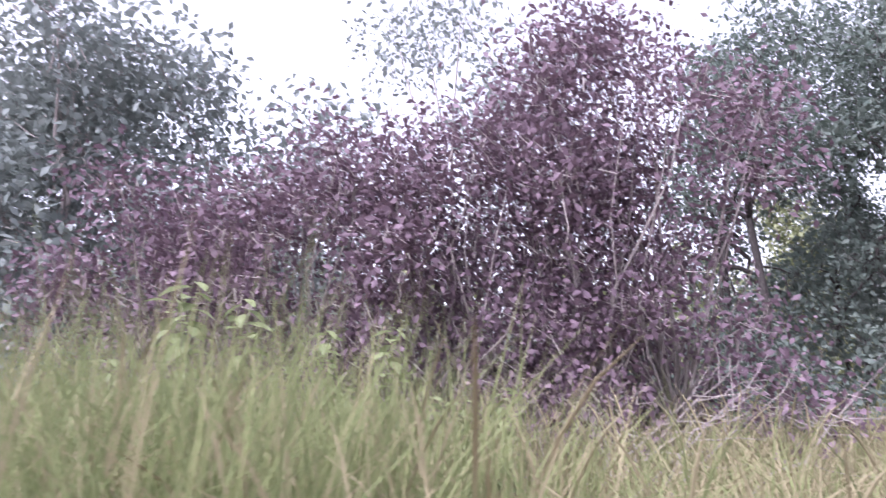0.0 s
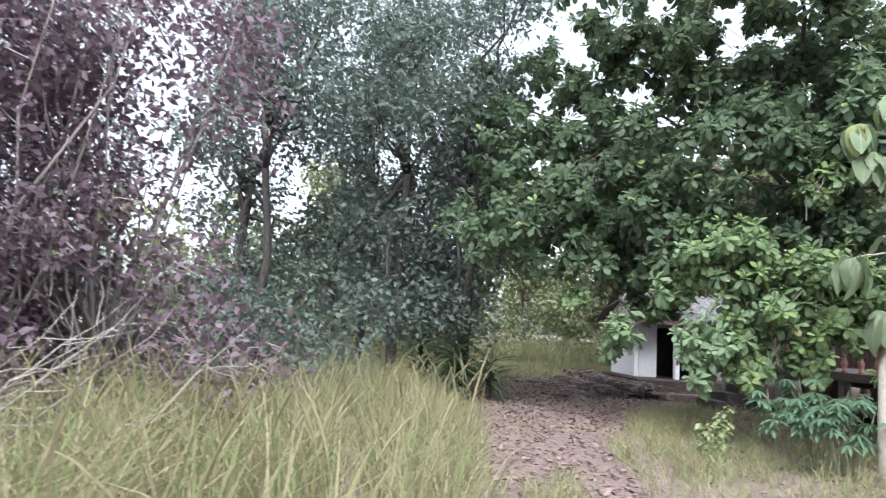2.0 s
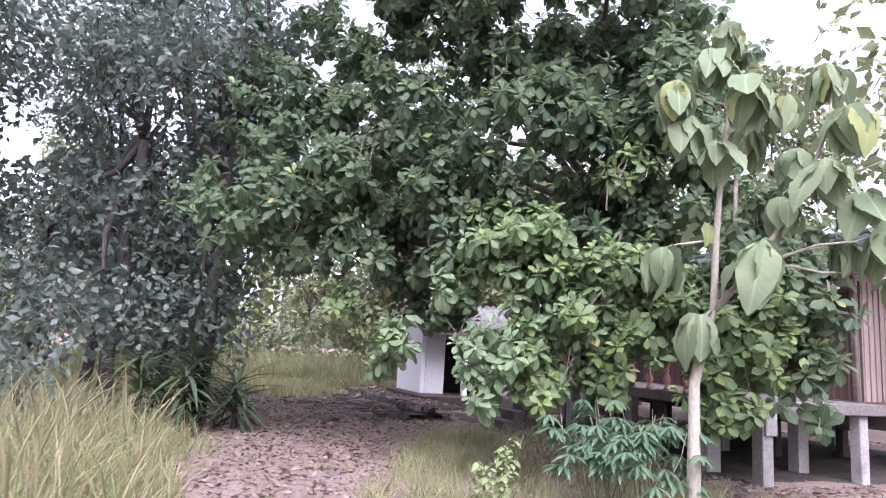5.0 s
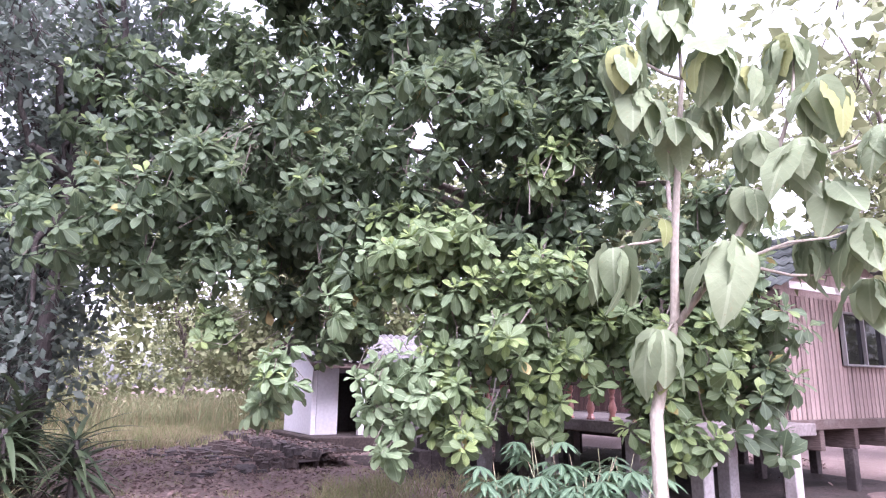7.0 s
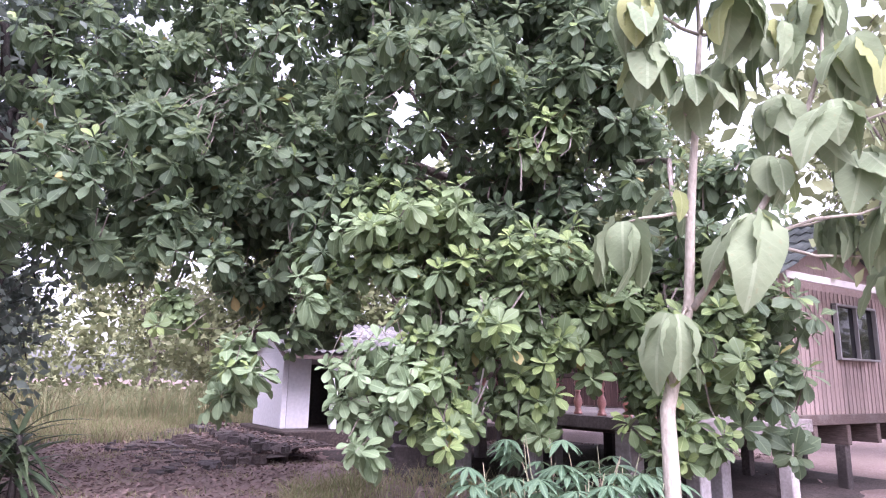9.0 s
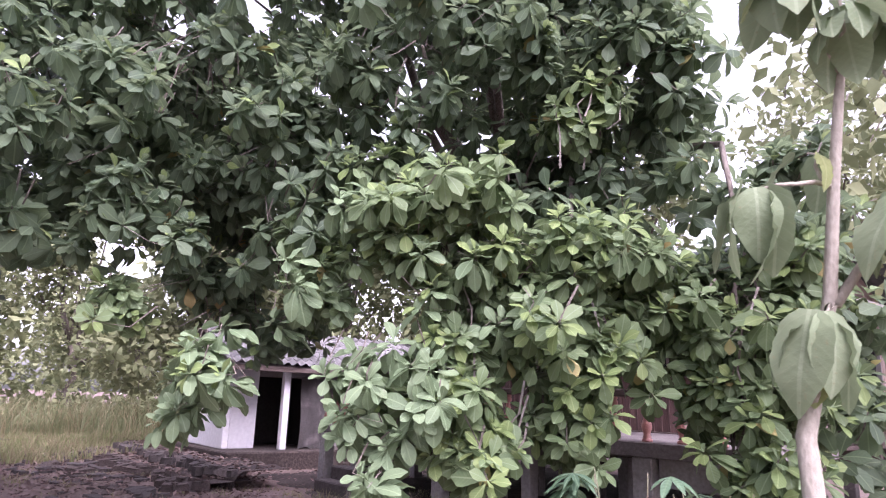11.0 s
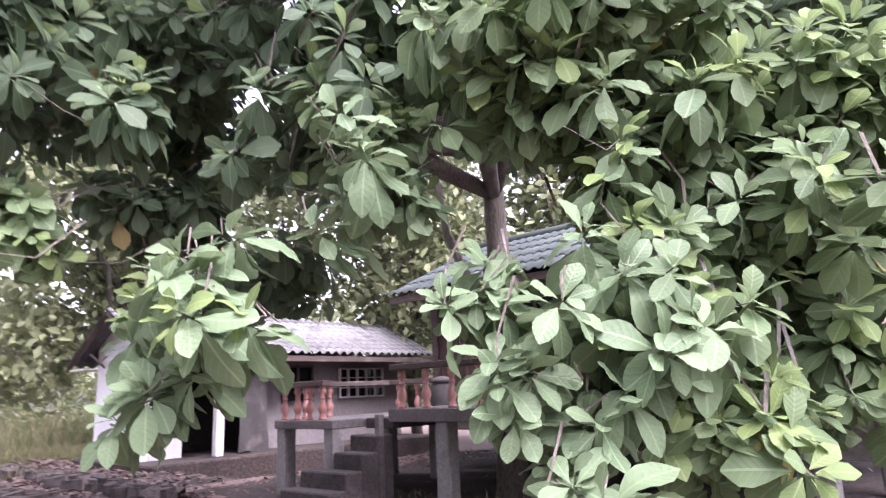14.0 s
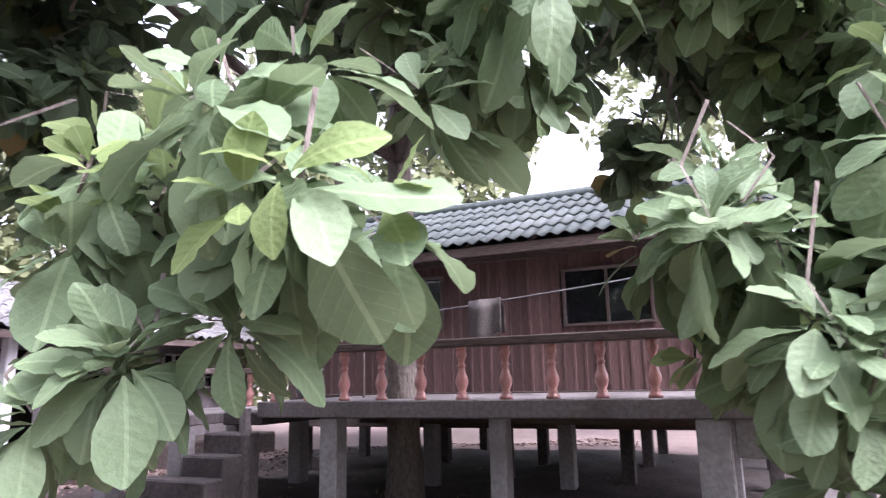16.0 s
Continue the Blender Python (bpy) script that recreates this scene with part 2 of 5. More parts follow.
def step(a, b, v):
    s = np.clip((v - a) / (b - a), 0, 1)
    return s * s * (3 - 2 * s)


def ground_z(x, y):
    x, y = np.asarray(x, float), np.asarray(y, float)
    z = -0.1 * step(1.0, 15.0, (x + y))
    z = z + 0.03 * np.sin(1.1 * x + 0.7 * y) * np.cos(0.9 * y - 0.4 * x)
    return z


def part(name, bm, material, parent=None, label="", smooth=False):
    me = bpy.data.meshes.new(name)
    bm.to_mesh(me)
    bm.free()
    for mm in material if isinstance(material, (list, tuple)) else (material,):
        me.materials.append(mm)
    if smooth:
        me.polygons.foreach_set("use_smooth", [True] * len(me.polygons))
    ob = new(name, me)
    ob.parent = parent
    if label:
        tagged(ob, label)
    return ob


def empty(name, m, label, category, group="", kind=""):
    ob = new(name)
    ob.matrix_world = m
    return tagged(ob, label, category, group, kind)


def slab(x0, x1, y0, y1, z0, z1, bevel=0.008, bm=None):
    """A bevelled block between two corners."""
    b = bmesh.new()
    bmesh.ops.create_cube(b, size=1.0)
    for v in b.verts:
        v.co = Vector(((x0 + x1) / 2 + v.co.x * (x1 - x0), (y0 + y1) / 2 + v.co.y * (y1 - y0), (z0 + z1) / 2 + v.co.z * (z1 - z0)))
    if bevel:
        bmesh.ops.bevel(b, geom=list(b.edges), offset=bevel, segments=1, affect="EDGES")
    if bm is None:
        return b
    join(bm, b)
    return bm


def join(bm, other):
    me = bpy.data.meshes.new("joined")
    other.to_mesh(me)
    other.free()
    bm.from_mesh(me)
    bpy.data.meshes.remove(me)


def lathe(profile, sides=10, bm=None):
    """A turned shape round z from (radius, height) pairs."""
    b = bm or bmesh.new()
    rings = [[b.verts.new((r * math.cos(2 * math.pi * i / sides), r * math.sin(2 * math.pi * i / sides), z)) for i in range(sides)] for r, z in profile]
    for lo, hi in zip(rings, rings[1:]):
        for i in range(sides):
            b.faces.new((lo[i], lo[(i + 1) % sides], hi[(i + 1) % sides], hi[i]))
    b.faces.new(rings[0][::-1])
    b.faces.new(rings[-1])
    return b


def tube(points, radii, sides=7, bm=None):
    """A tapered, bent limb through the points."""
    b = bm or bmesh.new()
    pts = [Vector(p) for p in points]
    rings = []
    for i, p in enumerate(pts):
        along = (pts[min(i + 1, len(pts) - 1)] - pts[max(i - 1, 0)]).normalized()
        side = along.cross(Vector((0.31, 0.93, 0.17))).normalized()
        up = side.cross(along)
        rings.append([b.verts.new(p + radii[i] * (math.cos(2 * math.pi * k / sides) * side + math.sin(2 * math.pi * k / sides) * up)) for k in range(sides)])
    for lo, hi in zip(rings, rings[1:]):
        for k in range(sides):
            b.faces.new((lo[k], lo[(k + 1) % sides], hi[(k + 1) % sides], hi[k]))
    b.faces.new(rings[0][::-1])
    b.faces.new(rings[-1])
    return b


def wander(a, b, n, amount, seed):
    """Points from a to b that stray by about amount."""
    r = random.Random(seed)
    a, b = Vector(a), Vector(b)
    out = []
    for i in range(n + 1):
        s = i / n
        p = a.lerp(b, s)
        k = amount * math.sin(math.pi * s)
        out.append(p + Vector((r.uniform(-k, k), r.uniform(-k, k), r.uniform(-k, k))))
    return out


def blade(widths, fold=0.18, droop=0.25, ripple=0.0):
    """A leaf of length 1 along y: a fold along the midrib and a bend downwards. Returns points, faces and uv."""
    n = len(widths)
    v, uv = [], []
    for i, w in enumerate(widths):
        s = i / (n - 1)
        z = -droop * s * s
        r = ripple * (1 if i % 2 else -1) * w
        v += [(-w, s, z + fold * w + r), (0, s, z), (w, s, z + fold * w - r)]
        uv += [(0.5 - w, s), (0.5, s), (0.5 + w, s)]
    f = []
    for i in range(n - 1):
        a = 3 * i
        f += [(a, a + 1, a + 4, a + 3), (a + 1, a + 2, a + 5, a + 4)]
    return np.array(v, float), np.array(f, int), np.array(uv, float)


def obovate(n, half=0.275):
    """Half widths of a leaf that is widest two thirds along and round at its tip."""
    return [max(0.014, half * math.sin(math.pi * min(1.0, 0.04 + 0.96 * i / (n - 1)) ** 1.9) ** 0.65) if i < n - 1 else 0.03 for i in range(n)]



OVAL = (0.015, 0.2, 0.30, 0.31, 0.22, 0.02)
SMALL = (0.02, 0.29, 0.03)


def unit(a):
    return a / np.maximum(np.linalg.norm(a, axis=-1, keepdims=True), 1e-9)


def frames_for(direction, normal):
    """Leaf axes as columns: across, along, normal."""
    yv = unit(direction)
    xv = unit(np.cross(yv, normal))
    zv = np.cross(xv, yv)
    return np.stack([xv, yv, zv], axis=-1)


def many(name, shape, axes, origins, sizes, materials, slots=None, smooth=True):
    """One mesh from many copies of a small shape."""
    tv, tf, tuv = shape
    n, k, q = len(origins), len(tv), len(tf)
    v = np.einsum("nij,kj->nki", axes * np.asarray(sizes).reshape(-1, 1, 1), tv) + origins[:, None, :]
    faces = (tf[None] + (np.arange(n) * k)[:, None, None]).reshape(-1)
    me = bpy.data.meshes.new(name)
    me.vertices.add(n * k)
    me.vertices.foreach_set("co", v.reshape(-1).astype(np.float32))
    me.loops.add(len(faces))
    me.loops.foreach_set("vertex_index", faces.astype(np.int32))
    me.polygons.add(n * q)
    me.polygons.foreach_set("loop_start", np.arange(0, 4 * n * q, 4, dtype=np.int32))
    uv = me.uv_layers.new(name="UVMap")
    me.update(calc_edges=True)
    uv.data.foreach_set("uv", np.tile(tuv[tf.reshape(-1)], (n, 1)).reshape(-1).astype(np.float32))
    for mm in materials:
        me.materials.append(mm)
    if slots is not None:
        me.polygons.foreach_set("material_index", np.repeat(np.asarray(slots, np.int32), q))
    if smooth:
        me.polygons.foreach_set("use_smooth", np.ones(n * q, bool))
    me.validate()
    return me


def rosettes(tips, outward, leaves, size, spread=(75, -45)):
    """Whorls of leaves at branch tips. Returns axes, origins, sizes and each leaf's rank from the whorl's middle (0) to its rim (1)."""
    tips, axis = np.asarray(tips, float), unit(np.asarray(outward, float))
    m = len(tips)
    rank = np.tile(np.linspace(0, 1, leaves), (m, 1))
    turn = np.tile(np.arange(leaves) * 2.4, (m, 1)) + rng.uniform(0, 6.3, (m, 1)) + rng.normal(0, 0.25, (m, leaves))
    lift = np.radians(spread[0] + (spread[1] - spread[0]) * rank ** 0.8 + rng.normal(0, 12, (m, leaves)))
    s1 = unit(np.cross(axis, np.array([0.2, 0.1, 0.97]) + rng.normal(0, 0.1, (m, 3))))
    s2 = np.cross(axis, s1)
    d = (np.cos(lift)[..., None] * (np.cos(turn)[..., None] * s1[:, None] + np.sin(turn)[..., None] * s2[:, None]) + np.sin(lift)[..., None] * axis[:, None])
    d[..., 2] -= 0.12 * rank
    normal = axis[:, None] * 0.6 + np.array([0, 0, 0.5]) + rng.normal(0, 0.22, d.shape)
    sizes = size * (0.45 + 0.55 * rank ** 0.6) * rng.uniform(0.75, 1.15, (m, leaves))
    origins = tips[:, None] - axis[:, None] * (0.10 * rank[..., None] * size / 0.25) + d * 0.02
    axes = frames_for(d.reshape(-1, 3), normal.reshape(-1, 3))
    return axes, origins.reshape(-1, 3), sizes.reshape(-1), rank.reshape(-1)


def in_blobs(n, centres, radii, shell=0.45):
    """Points in ellipsoids, denser towards their skins, and the way outwards."""
    c, r = np.asarray(centres, float), np.asarray(radii, float)
    area = (r[:, 0] * r[:, 1] + r[:, 1] * r[:, 2] + r[:, 0] * r[:, 2])
    which = rng.choice(len(c), n, p=area / area.sum())
    u = unit(rng.normal(size=(n, 3)))
    rad = shell + (1 - shell) * rng.random(n) ** 0.5
    wob = 1 + 0.22 * np.sin(3.1 * u[:, 0] + which) * np.cos(2.7 * u[:, 1] + 2 * which) + rng.normal(0, 0.05, n)
    return c[which] + u * r[which] * (rad * wob)[:, None], unit(u / r[which])


def loose_leaves(n_pts, normal_up=0.5):
    """Random leaf axes that mostly hang and face outwards."""
    d = rng.normal(size=(n_pts, 3))
    d[:, 2] = d[:, 2] * 0.6 - 0.5
    nn = rng.normal(size=(n_pts, 3)) * 0.6 + np.array([0, 0, normal_up])
    return frames_for(d, nn)


def stuff(name, me, parent, label=""):
    ob = new(name, me)
    ob.parent = parent
    return tagged(ob, label, kind="stuff")

# ---- ground ----
def make_ground():
    n = 110
    half = np.concatenate([np.linspace(-400, -30, 12)[:-1], np.linspace(-30, 40, n), np.linspace(40, 400, 12)[1:]])
    gx, gy = np.meshgrid(half, half, indexing="ij")
    gz = ground_z(gx, gy)
    k = len(half)
    idx = np.arange(k * k).reshape(k, k)
    faces = np.stack([idx[:-1, :-1], idx[1:, :-1], idx[1:, 1:], idx[:-1, 1:]], -1).reshape(-1, 4)
    me = bpy.data.meshes.new("ground")
    me.from_pydata(np.stack([gx, gy, gz], -1).reshape(-1, 3).tolist(), [], faces.tolist())
    me.polygons.foreach_set("use_smooth", [True] * len(me.polygons))
    me.materials.append(DIRT)
    return tagged(new("ground", me), "bare reddish earth strewn with dry leaves", "ground", kind="structure")


make_ground()

# ---- stilt house: its own axes, x along the terrace, y into the house ----
HX, HY, HTURN = 16.93, 7.89, -122.0
HOUSE = pose(HX, HY, 0, 0, 0, HTURN)
FLOOR, GROUND = 1.06, -0.35


def house_point(x, y, z):
    return HOUSE @ Vector((x, y, z))


def baluster_mesh(height):
    prof = [(0.062, 0.0), (0.062, 0.035), (0.045, 0.05), (0.05, 0.075), (0.036, 0.1), (0.05, 0.15), (0.064, 0.2), (0.06, 0.25), (0.042, 0.31),
            (0.032, 0.36), (0.034, 0.39), (0.046, 0.405), (0.034, 0.42), (0.03, 0.46), (0.05, 0.52), (0.056, 0.555), (0.042, 0.58), (0.05, 0.6), (0.05, 0.63)]
    b = lathe([(r, z * height / 0.63) for r, z in prof], 12)
    me = bpy.data.meshes.new("baluster")
    b.to_mesh(me)
    b.free()
    me.materials.append(GLAZE)
    me.polygons.foreach_set("use_smooth", [True] * len(me.polygons))
    return me


def terrace():
    root = empty("terrace", HOUSE, "raised grey concrete terrace on square posts with pink glazed balusters", "terrace")
    part("deck", slab(-0.77, 4.98, 0.0, 2.58, FLOOR - 0.17, FLOOR, 0.012), CONCRETE, root)
    part("edge_beam", slab(4.02, 4.98, 0.12, 0.34, FLOOR - 0.48, FLOOR - 0.172, 0.01), PALE_CONCRETE, root, "pale concrete edge beam")
    for x, y, w in ((0.13, 0.16, 0.21), (1.98, 0.2, 0.17), (3.86, 0.16, 0.26), (4.84, 0.2, 0.2), (0.3, 2.2, 0.18), (2.1, 2.2, 0.18), (3.9, 2.0, 0.22), (4.8, 2.2, 0.18)):
        part("post", slab(x - w / 2, x + w / 2, y - w / 2, y + w / 2, GROUND, FLOOR - 0.172, 0.012), PALE_CONCRETE, root)
    part("cross_beam", slab(-0.7, 3.6, 2.0, 2.16, FLOOR - 0.36, FLOOR - 0.172, 0.01), BEAM, root, "dark timber beam under the deck")
    h = 0.5
    me = baluster_mesh(h)
    x = -0.62
    while x < 4.9:
        if x > -0.7:
            ob = new("baluster", me)
            ob.parent = root
            ob.matrix_local = pose(x, 0.13, FLOOR, 0, 0, 20)
        x += 0.45
    b = slab(-0.78, 4.98, 0.04, 0.22, FLOOR + h, FLOOR + h + 0.085, 0.012)
    part("top_rail", b, BEAM, root, "weathered dark rail along the balusters")
    return root


def landing():
    m = HOUSE @ pose(-2.75, -0.45, 0)
    root = empty("landing", m, "low concrete stair landing with pink glazed balusters", "landing")
    top = 0.94
    part("deck", slab(0, 1.36, 0, 2.4, top - 0.12, top, 0.012), CONCRETE, root)
    for x, y in ((0.13, 0.13), (0.13, 2.2), (1.24, 0.13), (1.24, 2.2)):
        part("post", slab(x - 0.1, x + 0.1, y - 0.1, y + 0.1, GROUND, top - 0.122, 0.01), PALE_CONCRETE, root)
    me = baluster_mesh(0.46)
    for x, y in ((0.1, 0.12), (0.42, 0.12), (0.72, 0.12), (1.0, 0.12), (0.1, 0.5), (0.1, 0.95), (0.3, 2.28), (0.75, 2.28), (1.2, 2.28)):
        ob = new("baluster", me)
        ob.parent = root
        ob.matrix_local = pose(x, y, top, 0, 0, 12 * x)
    part("top_rail", slab(0.02, 1.1, 0.04, 0.2, top + 0.46, top + 0.54, 0.01), BEAM, root)
    part("side_rail", slab(0.02, 0.18, 0.204, 2.2, top + 0.46, top + 0.54, 0.01), BEAM, root)
    part("back_rail", slab(0.02, 1.36, 2.204, 2.36, top + 0.46, top + 0.54, 0.01), BEAM, root)
    return root


def stairs():
    m = HOUSE @ pose(-1.36, 0.1, 0)
    root = empty("stairs", m, "dark weathered concrete steps up to the landing", "stairs")
    top, bottom, n = 0.94, -0.1, 5
    rise = (top - bottom) / n
    for i in range(n - 1):
        z = bottom + rise * (i + 1)
        y0 = -0.27 * (n - 1 - i)
        part("step", slab((-0.45, -0.38, -0.02, 0.0)[i], 0.56, y0, y0 + 0.29, GROUND, z, 0.018), DARK_CONCRETE, root)
    part("top_step", slab(0.0, 0.56, 0.024, 2.3, top - 0.14, top, 0.012), DARK_CONCRETE, root)
    part("stair_post", slab(0.47, 0.56, -0.24, -0.14, GROUND, 1.0, 0.01), CONCRETE, root)
    return root


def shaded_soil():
    """Bare earth coloured dark for the shade under the stilts, with an uneven edge."""
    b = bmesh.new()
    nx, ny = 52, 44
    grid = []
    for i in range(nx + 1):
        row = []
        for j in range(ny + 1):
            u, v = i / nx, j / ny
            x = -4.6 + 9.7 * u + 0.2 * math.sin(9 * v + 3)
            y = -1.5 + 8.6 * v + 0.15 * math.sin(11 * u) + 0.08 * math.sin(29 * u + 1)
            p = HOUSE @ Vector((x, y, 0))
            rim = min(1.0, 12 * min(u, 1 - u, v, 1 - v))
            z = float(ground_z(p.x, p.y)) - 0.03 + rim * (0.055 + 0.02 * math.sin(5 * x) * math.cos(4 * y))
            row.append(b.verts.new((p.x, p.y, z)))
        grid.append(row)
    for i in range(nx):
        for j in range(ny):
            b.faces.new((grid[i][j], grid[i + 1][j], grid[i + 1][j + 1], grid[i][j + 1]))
    tagged(part("soil", b, SOIL, smooth=True), "bare dark earth under and before the stilt house, shade put into its colour", "ground", kind="structure")


terrace()
landing()
stairs()
shaded_soil()


def wall_of_planks(root, wall, x0, x1, z0, z1, y, material, holes=(), name="plank", wide=0.145, axis="x", strips=True, gap=0.004):
    """Upright planks with cover strips over the joints, outside the wall's core, left open at the holes (x0, x1, z0, z1)."""
    r = random.Random(int(abs(x0 * 100) + abs(y * 10)))
    x = x0
    shared = {}
    while x < x1 - 0.03:
        w = min(wide, x1 - x)
        spans = [(z0, z1)]
        for a, b, c, d in holes:
            if x + w / 2 > a and x + w / 2 < b:
                spans = [(z0, c), (d, z1)]
        for lo, hi in spans:
            if hi - lo < 0.03:
                continue
            key = (round(w, 3), round(lo, 3), round(hi, 3), r.randrange(3))
            if key not in shared:
                ob = part(name, slab(gap, w - gap, -0.012, 0.008, lo, hi, 0.004), material, wall)
                shared[key] = ob.data
                shared[key + ("s",)] = None
                if strips:
                    strip = part("cover_strip", slab(-0.018, 0.018, -0.03, -0.0125, lo, hi, 0.004), material, wall)
                    shared[key + ("s",)] = strip.data
            else:
                ob = new(name, shared[key])
                ob.parent = wall
                if strips:
                    strip = new("cover_strip", shared[key + ("s",)])
                    strip.parent = wall
            jig = r.uniform(-0.004, 0.004)
            at = pose(x, y + jig, 0) if axis == "x" else pose(y + jig, x, 0, 0, 0, 90)
            ob.matrix_local = at
            if strips:
                strip.matrix_local = at
        x += w


def sliding_window(root, x0, x1, z0, z1, y, axis="x", mullions=1, frame_mat=METAL, bars=0):
    def place(bm, mat, name, parent, label=""):
        ob = part(name, bm, mat, parent, label)
        return ob
    win = place(slab(0, x1 - x0, 0.03, 0.04, z0, z1, 0), GLASS, "window", root, "dark window panes in a thin metal frame")
    t = 0.035
    for a, b, c, d in ((0, x1 - x0, z0, z0 + t), (0, x1 - x0, z1 - t, z1), (0, t, z0 + t, z1 - t), (x1 - x0 - t, x1 - x0, z0 + t, z1 - t)):
        place(slab(a, b, -0.045, 0.028, c, d, 0.004), frame_mat, "window_frame", win)
    for i in range(mullions):
        xm = (x1 - x0) * (i + 1) / (mullions + 1)
        place(slab(xm - 0.018, xm + 0.018, -0.035, 0.026, z0 + t, z1 - t, 0.004), frame_mat, "mullion", win)
    for i in range(bars):
        zm = z0 + (z1 - z0) * (i + 1) / (bars + 1)
        place(slab(t, x1 - x0 - t, -0.03, -0.012, zm - 0.012, zm + 0.012, 0.003), frame_mat, "bar", win)
    win.matrix_local = pose(x0, y, 0) if axis == "x" else pose(y, x0, 0, 0, 0, 90)
    return win


def corrugated(x0, x1, y0, z0, y1, z1, pitch, amp, rows, overlap=0.06, thick=0.008, only=None):
    """One roof slope as courses of wavy sheets, each course lapping the next."""
    b = bmesh.new()
    slope = math.hypot(y1 - y0, z1 - z0)
    ny, nz = -(z1 - z0) / slope, (y1 - y0) / slope
    cols = int((x1 - x0) / pitch * 6)
    for row in range(rows) if only is None else (only,):
        s0, s1 = row / rows, min(1.0, (row + 1) / rows + overlap / slope)
        vs = []
        for s, lift in ((s0, 0.022), (s1, 0.0)):
            line = []
            for i in range(cols + 1):
                x = x0 + (x1 - x0) * i / cols
                w = amp * math.sin(2 * math.pi * (x - x0) / pitch) + lift + row * 0.001
                line.append((x, y0 + (y1 - y0) * s + ny * w, z0 + (z1 - z0) * s + nz * w))
            vs.append(line)
        top = [[b.verts.new(p) for p in line] for line in vs]
        low = [[b.verts.new((p[0], p[1] - ny * thick, p[2] - nz * thick)) for p in line] for line in vs]
        for i in range(cols):
            b.faces.new((top[0][i], top[0][i + 1], top[1][i + 1], top[1][i]))
            b.faces.new((low[0][i + 1], low[0][i], low[1][i], low[1][i + 1]))
            b.faces.new((low[0][i], low[0][i + 1], top[0][i + 1], top[0][i]))
    return b


def stilt_house():
    root = empty("stilt_house", HOUSE, "brown plank house on stilts with a grey-green corrugated roof", "house")
    x0, x1, y0, y1, z0, z1 = -2.35, 4.5, 2.6, 6.8, 1.08, 3.02
    part("floor_deck", slab(x0, x1, y0, y1, z0 - 0.16, z0, 0.01), BEAM, root)
    for y in (2.72, 3.6, 4.6, 5.6, 6.6):
        part("floor_joist", slab(x0 + 0.02, x1 - 0.02, y - 0.06, y + 0.06, z0 - 0.48, z0 - 0.162, 0.01), BEAM, root, "dark floor joist")
    wins = ((-0.5, 0.3, 1.92, 2.72), (2.04, 3.2, 1.9, 2.66))
    # wall cores are near-black, so shade between planks comes from colour
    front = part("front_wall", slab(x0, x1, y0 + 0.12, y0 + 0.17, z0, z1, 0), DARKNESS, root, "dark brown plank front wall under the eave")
    wall_of_planks(root, front, x0, x1, z0, z1, y0 + 0.1, PLANK, wins)
    for a, b, c, d in wins:
        sliding_window(root, a, b, c, d, y0 + 0.06, mullions=1, frame_mat=BEAM)
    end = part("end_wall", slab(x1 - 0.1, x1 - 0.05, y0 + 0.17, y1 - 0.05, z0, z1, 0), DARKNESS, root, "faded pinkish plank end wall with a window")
    ewin = (4.4, 5.75, 1.93, 2.84)
    wall_of_planks(root, end, y0 + 0.1, y1, z0, z1, x1 - 0.02, PINK_PLANK, (ewin,), axis="y", wide=0.13, strips=False, gap=0.013)
    sliding_window(root, *ewin, x1 + 0.03, axis="y", mullions=1, frame_mat=METAL)
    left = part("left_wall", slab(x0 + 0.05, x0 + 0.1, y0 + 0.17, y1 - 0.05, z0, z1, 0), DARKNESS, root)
    part("back_wall", slab(x0, x1, y1 - 0.05, y1, z0, z1, 0.005), PLANK, root)
    part("corner_post", slab(x0 - 0.03, x0 + 0.12, y0 + 0.02, y0 + 0.085, z0, z1, 0.01), BEAM, root)
    part("corner_post", slab(x1 - 0.09, x1 + 0.0, y0 + 0.02, y0 + 0.085, z0, z1, 0.01), BEAM, root)
    part("wall_head", slab(x0, x1, y0 + 0.03, y0 + 0.085, z1 - 0.16, z1, 0.008), BEAM, root)
    for x in (-2.2, -0.6, 1.1, 2.7, 4.35):
        for y in (2.85, 4.6, 6.4):
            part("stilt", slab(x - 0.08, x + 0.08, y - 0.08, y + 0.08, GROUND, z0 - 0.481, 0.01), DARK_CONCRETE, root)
    # roof
    yr, zr, ye, ze = 4.6, 4.22, 2.0, 3.0
    for row in range(5):
        part("roof_course", corrugated(x0 - 0.55, x1 + 0.5, ye, ze, yr, zr, 0.19, 0.022, 5, only=row), ROOF_DARK, root, "grey corrugated cement roof sheets", smooth=True)
        part("roof_course", corrugated(x0 - 0.55, x1 + 0.5, 2 * yr - ye, ze, yr + 0.001, zr, 0.19, 0.022, 5, only=row), ROOF_DARK, root, smooth=True)
    part("ridge_cap", tube([(x0 - 0.55, yr, zr + 0.02), (0, yr, zr + 0.02), (x1 + 0.5, yr, zr + 0.02)], [0.09, 0.09, 0.09], 8), ROOF_DARK, root, smooth=True)
    part("eave_board", slab(x0 - 0.5, x1 + 0.45, ye + 0.05, ye + 0.08, ze - 0.16, ze - 0.03, 0.004), BEAM, root)
    for x in np.arange(x0 - 0.4, x1 + 0.4, 0.9):
        b = tube([(x, ye + 0.1, ze - 0.05), (x, yr, zr - 0.08)], [0.035, 0.035], 4)
        part("rafter", b, BEAM, root)
